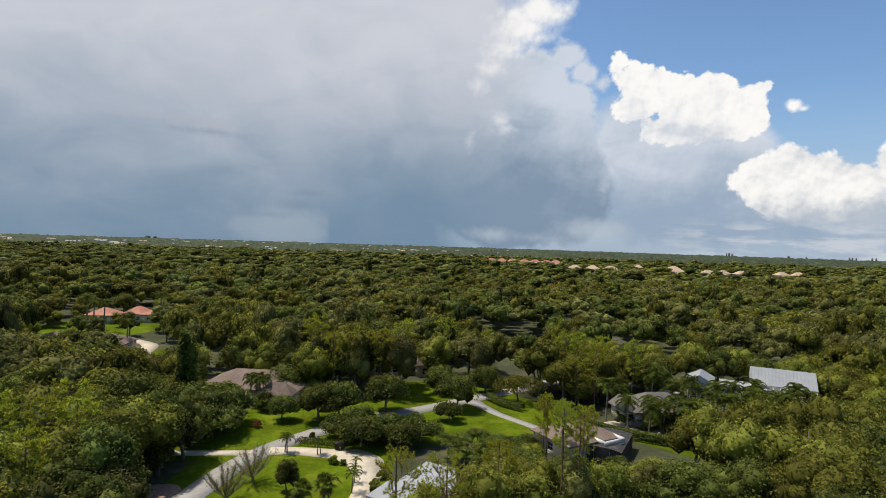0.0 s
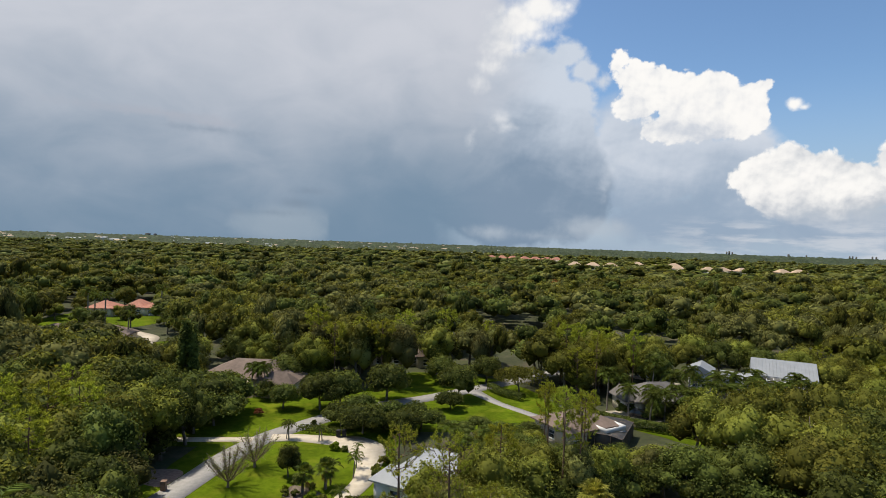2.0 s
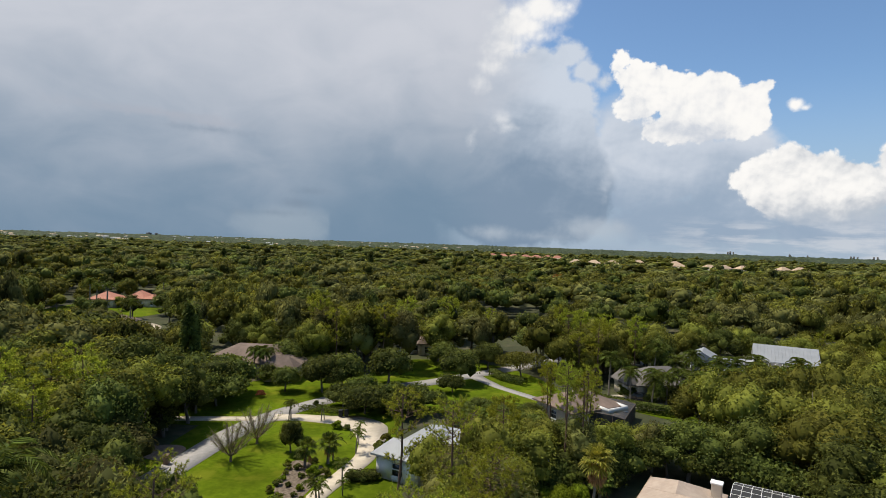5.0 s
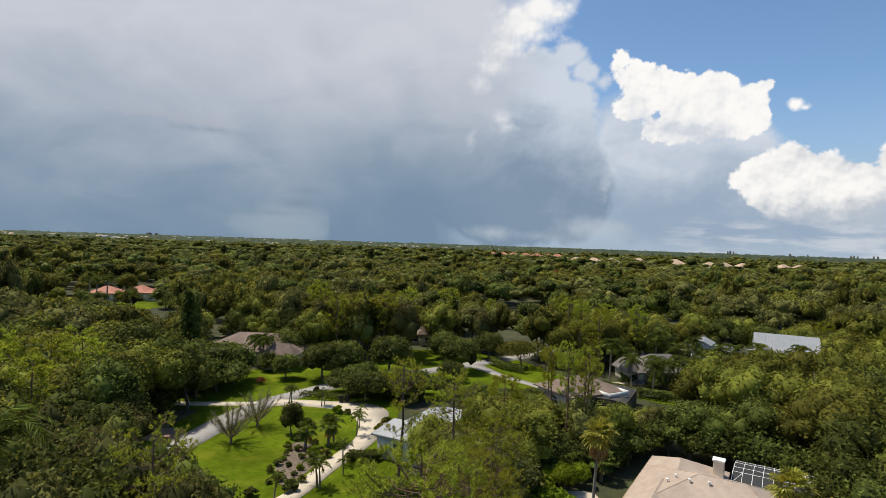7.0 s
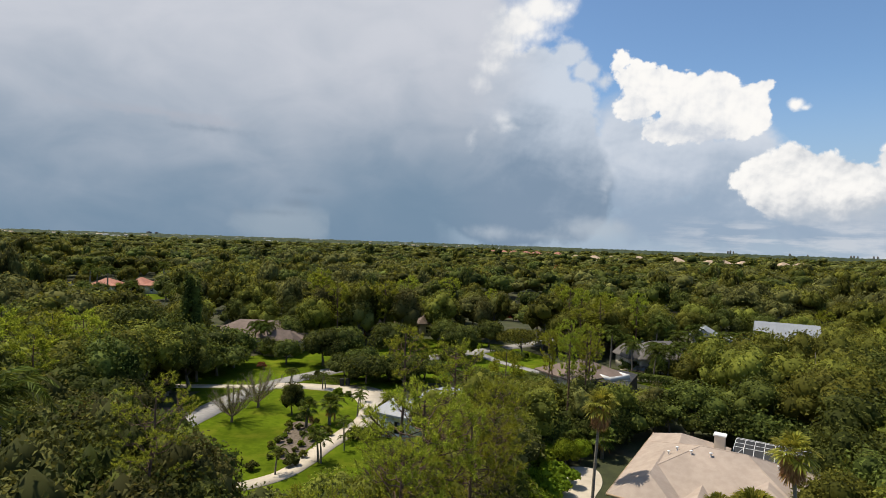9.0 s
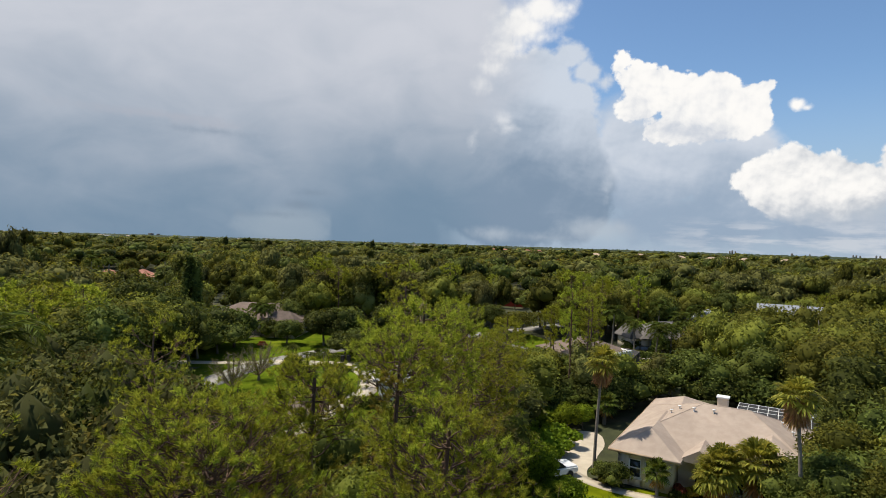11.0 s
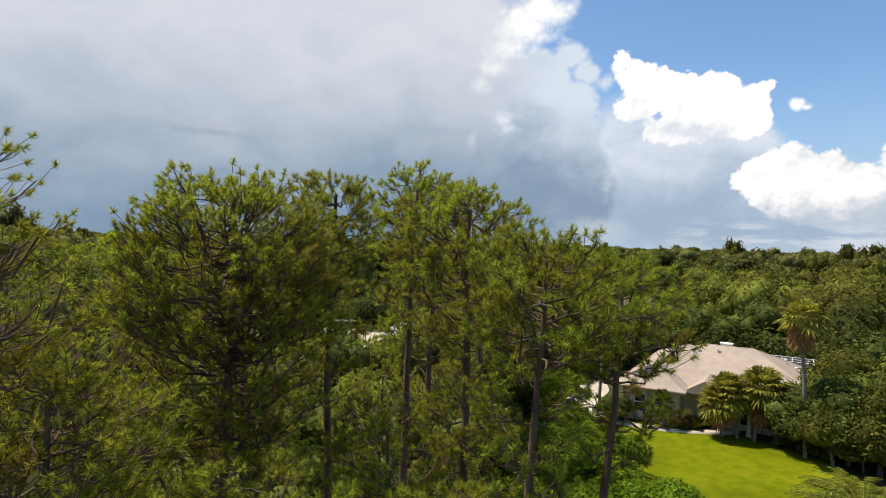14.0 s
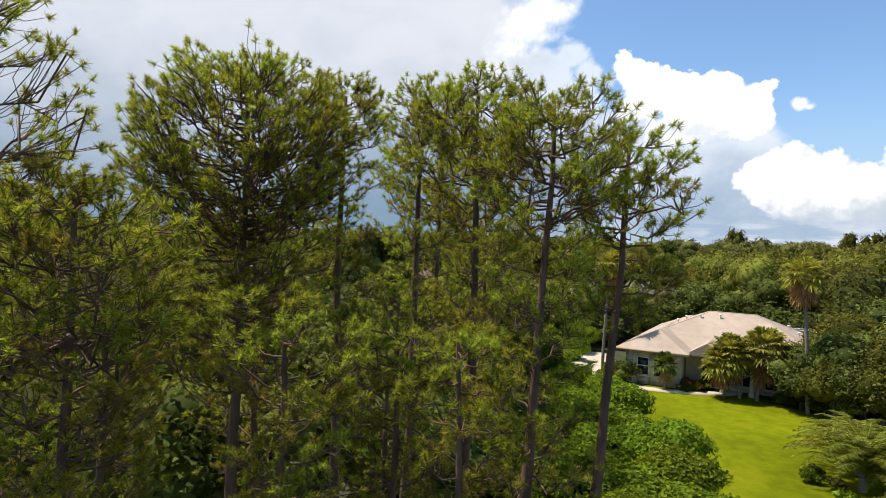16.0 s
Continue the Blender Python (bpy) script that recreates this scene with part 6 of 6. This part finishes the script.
# far roofs over the woods
RF = np.random.default_rng(91)
for x, y, mat, n, st in ((88, 872, M_TILE_RED, 7, 17), (168, 662, M_TILE_SAND, 3, 22), (272, 752, M_TILE_SAND, 3, 24), (262, 652, M_TILE_SAND, 2, 22), (308, 634, M_TILE_SAND, 3, 20), (397, 637, M_TILE_SAND, 2, 20)):
    for k in range(n):
        ob = thing("house", "distant villa with a tiled hip roof above the woods", "house", pose(x + k * st - 10, y + RF.uniform(-8, 8), 0, 0, 0, RF.uniform(-25, 25)), "distant villas")
        part("wall", [boxv(13, 9, 9.6)], M_STUCCO, ob)
        part("roof", hip_roof(-8, 8, -6, 6, 9.6, 3.8), mat, ob)
for k in range(84):
    a = radians(RF.uniform(-39, 8) if k % 3 else RF.uniform(-39, -12))
    r = RF.uniform(1100, 3900)
    w, d, h = RF.uniform(10, 34), RF.uniform(8, 16), RF.uniform(7.5, 9.5)
    ob = thing("warehouse", "distant pale commercial building among the trees", "building", pose(r * math.sin(a), r * math.cos(a), 0, 0, 0, RF.uniform(-20, 20)), "distant buildings")
    part("wall", [boxv(w, d, h)], M_METAL_WHITE if k % 3 else M_STUCCO, ob)
    part("roof", hip_roof(-w / 2 - 0.5, w / 2 + 0.5, -d / 2 - 0.5, d / 2 + 0.5, h, 1.6), M_METAL_WHITE if k % 2 else M_TILE_SAND, ob)
for az, w, h in ((26.9, 11, 26), (27.1, 13, 31), (27.35, 11, 25), (31.7, 14, 23), (33.0, 10, 20), (36.0, 10, 23), (36.2, 10, 24), (36.45, 9, 21), (37.5, 10, 25), (37.75, 10, 25), (-27.6, 36, 22), (-27.0, 24, 20)):
    r, a = 4700, radians(az)
    ob = thing("tower_block", "pale high-rise block on the horizon", "building", pose(r * math.sin(a), r * math.cos(a), 0, 0, 0, -az), "horizon towers")
    part("wall", [boxv(w, 18, h)], M_SHINGLE_GREY, ob)
    part("roof", [boxv(w * 0.5, 8, 2, (0, 0, h))], M_SHINGLE_GREY, ob)

# ---- far woods: joined, uncountable ----
def far_woods(name, r0, r1, gap, lobes, leaves, size, mats, seed, keep, fill=0.9):
    """Crowns over a ring of land, joined into one mesh for each leaf colour."""
    rng = np.random.default_rng(seed)
    units = []
    for k in range(6):
        parts = broad_shape(seed * 10 + k, 1.0, 0.5, leaves, size, base=0.34, lobes=lobes, wide=0.45, low=-0.15, core=1, tri=True, fill=fill, ruffle=0.40)[2]
        n, vs, fs = 0, [], []
        for v, f in parts:
            vs.append(v)
            fs.append(f + n)
            n += len(v)
        units.append((np.concatenate(vs), np.concatenate(fs)))
    sets = [[] for _ in mats]
    for j in range(int((r1 - r0) / gap)):
        for i in range(int(1.9 * r1 / gap)):
            x = -r1 * 0.95 + (i + 0.5 * (j % 2)) * gap + rng.uniform(-0.4, 0.4) * gap
            y = r0 + j * gap + rng.uniform(-0.4, 0.4) * gap
            if abs(x) > 0.86 * y + 15 or not keep(x, y):
                continue
            v, f = units[rng.integers(6)]
            h = rng.uniform(9.0, 14.5) + 1.6 * math.sin(x / 37 + 1) * math.sin(y / 29)
            w = gap * rng.uniform(0.85, 1.9)
            h *= 0.72 + 0.2 * w / gap
            if rng.uniform() < 0.10:
                h, w = h * 1.25, w * 0.7
            # crowns shortened to fit the camera's view of the far roofs
            if inside((x, y), ROOF_SIGHTLINE):
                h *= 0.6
            stand = 0.5 + 0.5 * noise.noise(Vector((x / 45, y / 60, seed)))
            pick = int(min(len(mats) - 1, max(0, stand * len(mats) + rng.normal() * 1.1)))
            sets[pick].append((turned(v * (w, w, h), rng.uniform(0, 6.28), (x, y, 0)), f))
    for mat, parts in zip(mats, sets):
        if parts:
            single(name, parts, mat, "dense mixed subtropical woodland canopy stretching away", "woods", kind="stuff")


# house plots and lawns, plus strips emptied to fit the camera's view
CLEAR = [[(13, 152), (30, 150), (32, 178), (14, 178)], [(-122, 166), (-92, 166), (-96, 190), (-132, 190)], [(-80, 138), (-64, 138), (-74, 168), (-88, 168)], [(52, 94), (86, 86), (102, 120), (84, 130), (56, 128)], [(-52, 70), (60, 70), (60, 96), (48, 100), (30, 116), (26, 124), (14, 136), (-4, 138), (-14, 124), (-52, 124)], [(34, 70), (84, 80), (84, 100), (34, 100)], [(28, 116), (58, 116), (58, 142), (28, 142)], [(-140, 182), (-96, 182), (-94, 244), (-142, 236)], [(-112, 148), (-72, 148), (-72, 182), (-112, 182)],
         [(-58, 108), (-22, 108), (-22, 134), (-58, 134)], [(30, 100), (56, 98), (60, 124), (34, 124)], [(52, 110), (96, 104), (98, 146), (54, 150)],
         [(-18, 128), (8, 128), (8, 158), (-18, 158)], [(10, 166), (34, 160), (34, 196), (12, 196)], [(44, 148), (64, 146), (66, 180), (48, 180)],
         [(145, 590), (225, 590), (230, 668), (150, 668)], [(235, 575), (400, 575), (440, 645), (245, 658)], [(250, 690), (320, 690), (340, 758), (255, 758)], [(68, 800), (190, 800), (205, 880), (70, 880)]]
# strip of shortened woods between the camera and the far roofs
ROOF_SIGHTLINE = [(-98, 118), (-56, 118), (-70, 162), (-112, 162)]


def woods_allowed(x, y):
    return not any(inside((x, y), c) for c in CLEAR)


WOODS = [L_DARK, L_OAK, L_GREY, L_OAK, L_DARK]
far_woods("near_woods", 88, 190, 6.4, 13, 820, 0.052, WOODS, 3, woods_allowed, 0.74)
far_woods("middle_woods", 190, 420, 8.4, 9, 200, 0.075, WOODS, 4, woods_allowed, 0.76)
far_woods("far_woods", 420, 1150, 15.0, 5, 26, 0.11, WOODS, 5, woods_allowed, 0.82)


def canopy(r0, r1):
    """The woods beyond, as one sheet of bumpy crowns."""
    rr = np.geomspace(r0, r1, 120)
    aa = np.radians(np.linspace(-46, 46, 520))
    R, A = np.meshgrid(rr, aa, indexing="ij")
    X, Y = R * np.sin(A), R * np.cos(A)
    rng = np.random.default_rng(5)
    Z = rng.normal(4.8, 3.6, X.shape) + 1.5 * np.sin(X / 70) * np.sin(Y / 90 + 1)
    n, k = X.shape
    v = np.stack([X, Y, Z], -1).reshape(-1, 3)
    i, j = np.meshgrid(np.arange(n - 1), np.arange(k - 1), indexing="ij")
    f = np.stack([i * k + j, i * k + j + 1, (i + 1) * k + j + 1, (i + 1) * k + j], -1).reshape(-1, 4)
    return v, f


M_CANOPY = material("distant_canopy", (0.036, 0.050, 0.016), (0.020, 0.032, 0.013), 0.05, 0.95, third=(0.07, 0.08, 0.04), big=0.3, bigscale=0.01)
single("distant_woods", [canopy(1120, 4850)], M_CANOPY, "hazy distant treetops reaching the horizon", "woods", kind="stuff")
for ob in (*P_FINE, *P_PINE, *P_OAK, *P_DARK, *P_GREY, *PALMS, ROYAL, SMALLPALM, DATE, COCO, SABAL, SABAL_GREEN, WASH, *SHRUBS, *VINE, *GLOSSY, *MANGO, BRIGHTTREE, LAWNOAK, FLAT, COLUMN, FLAME):
    retire(ob)
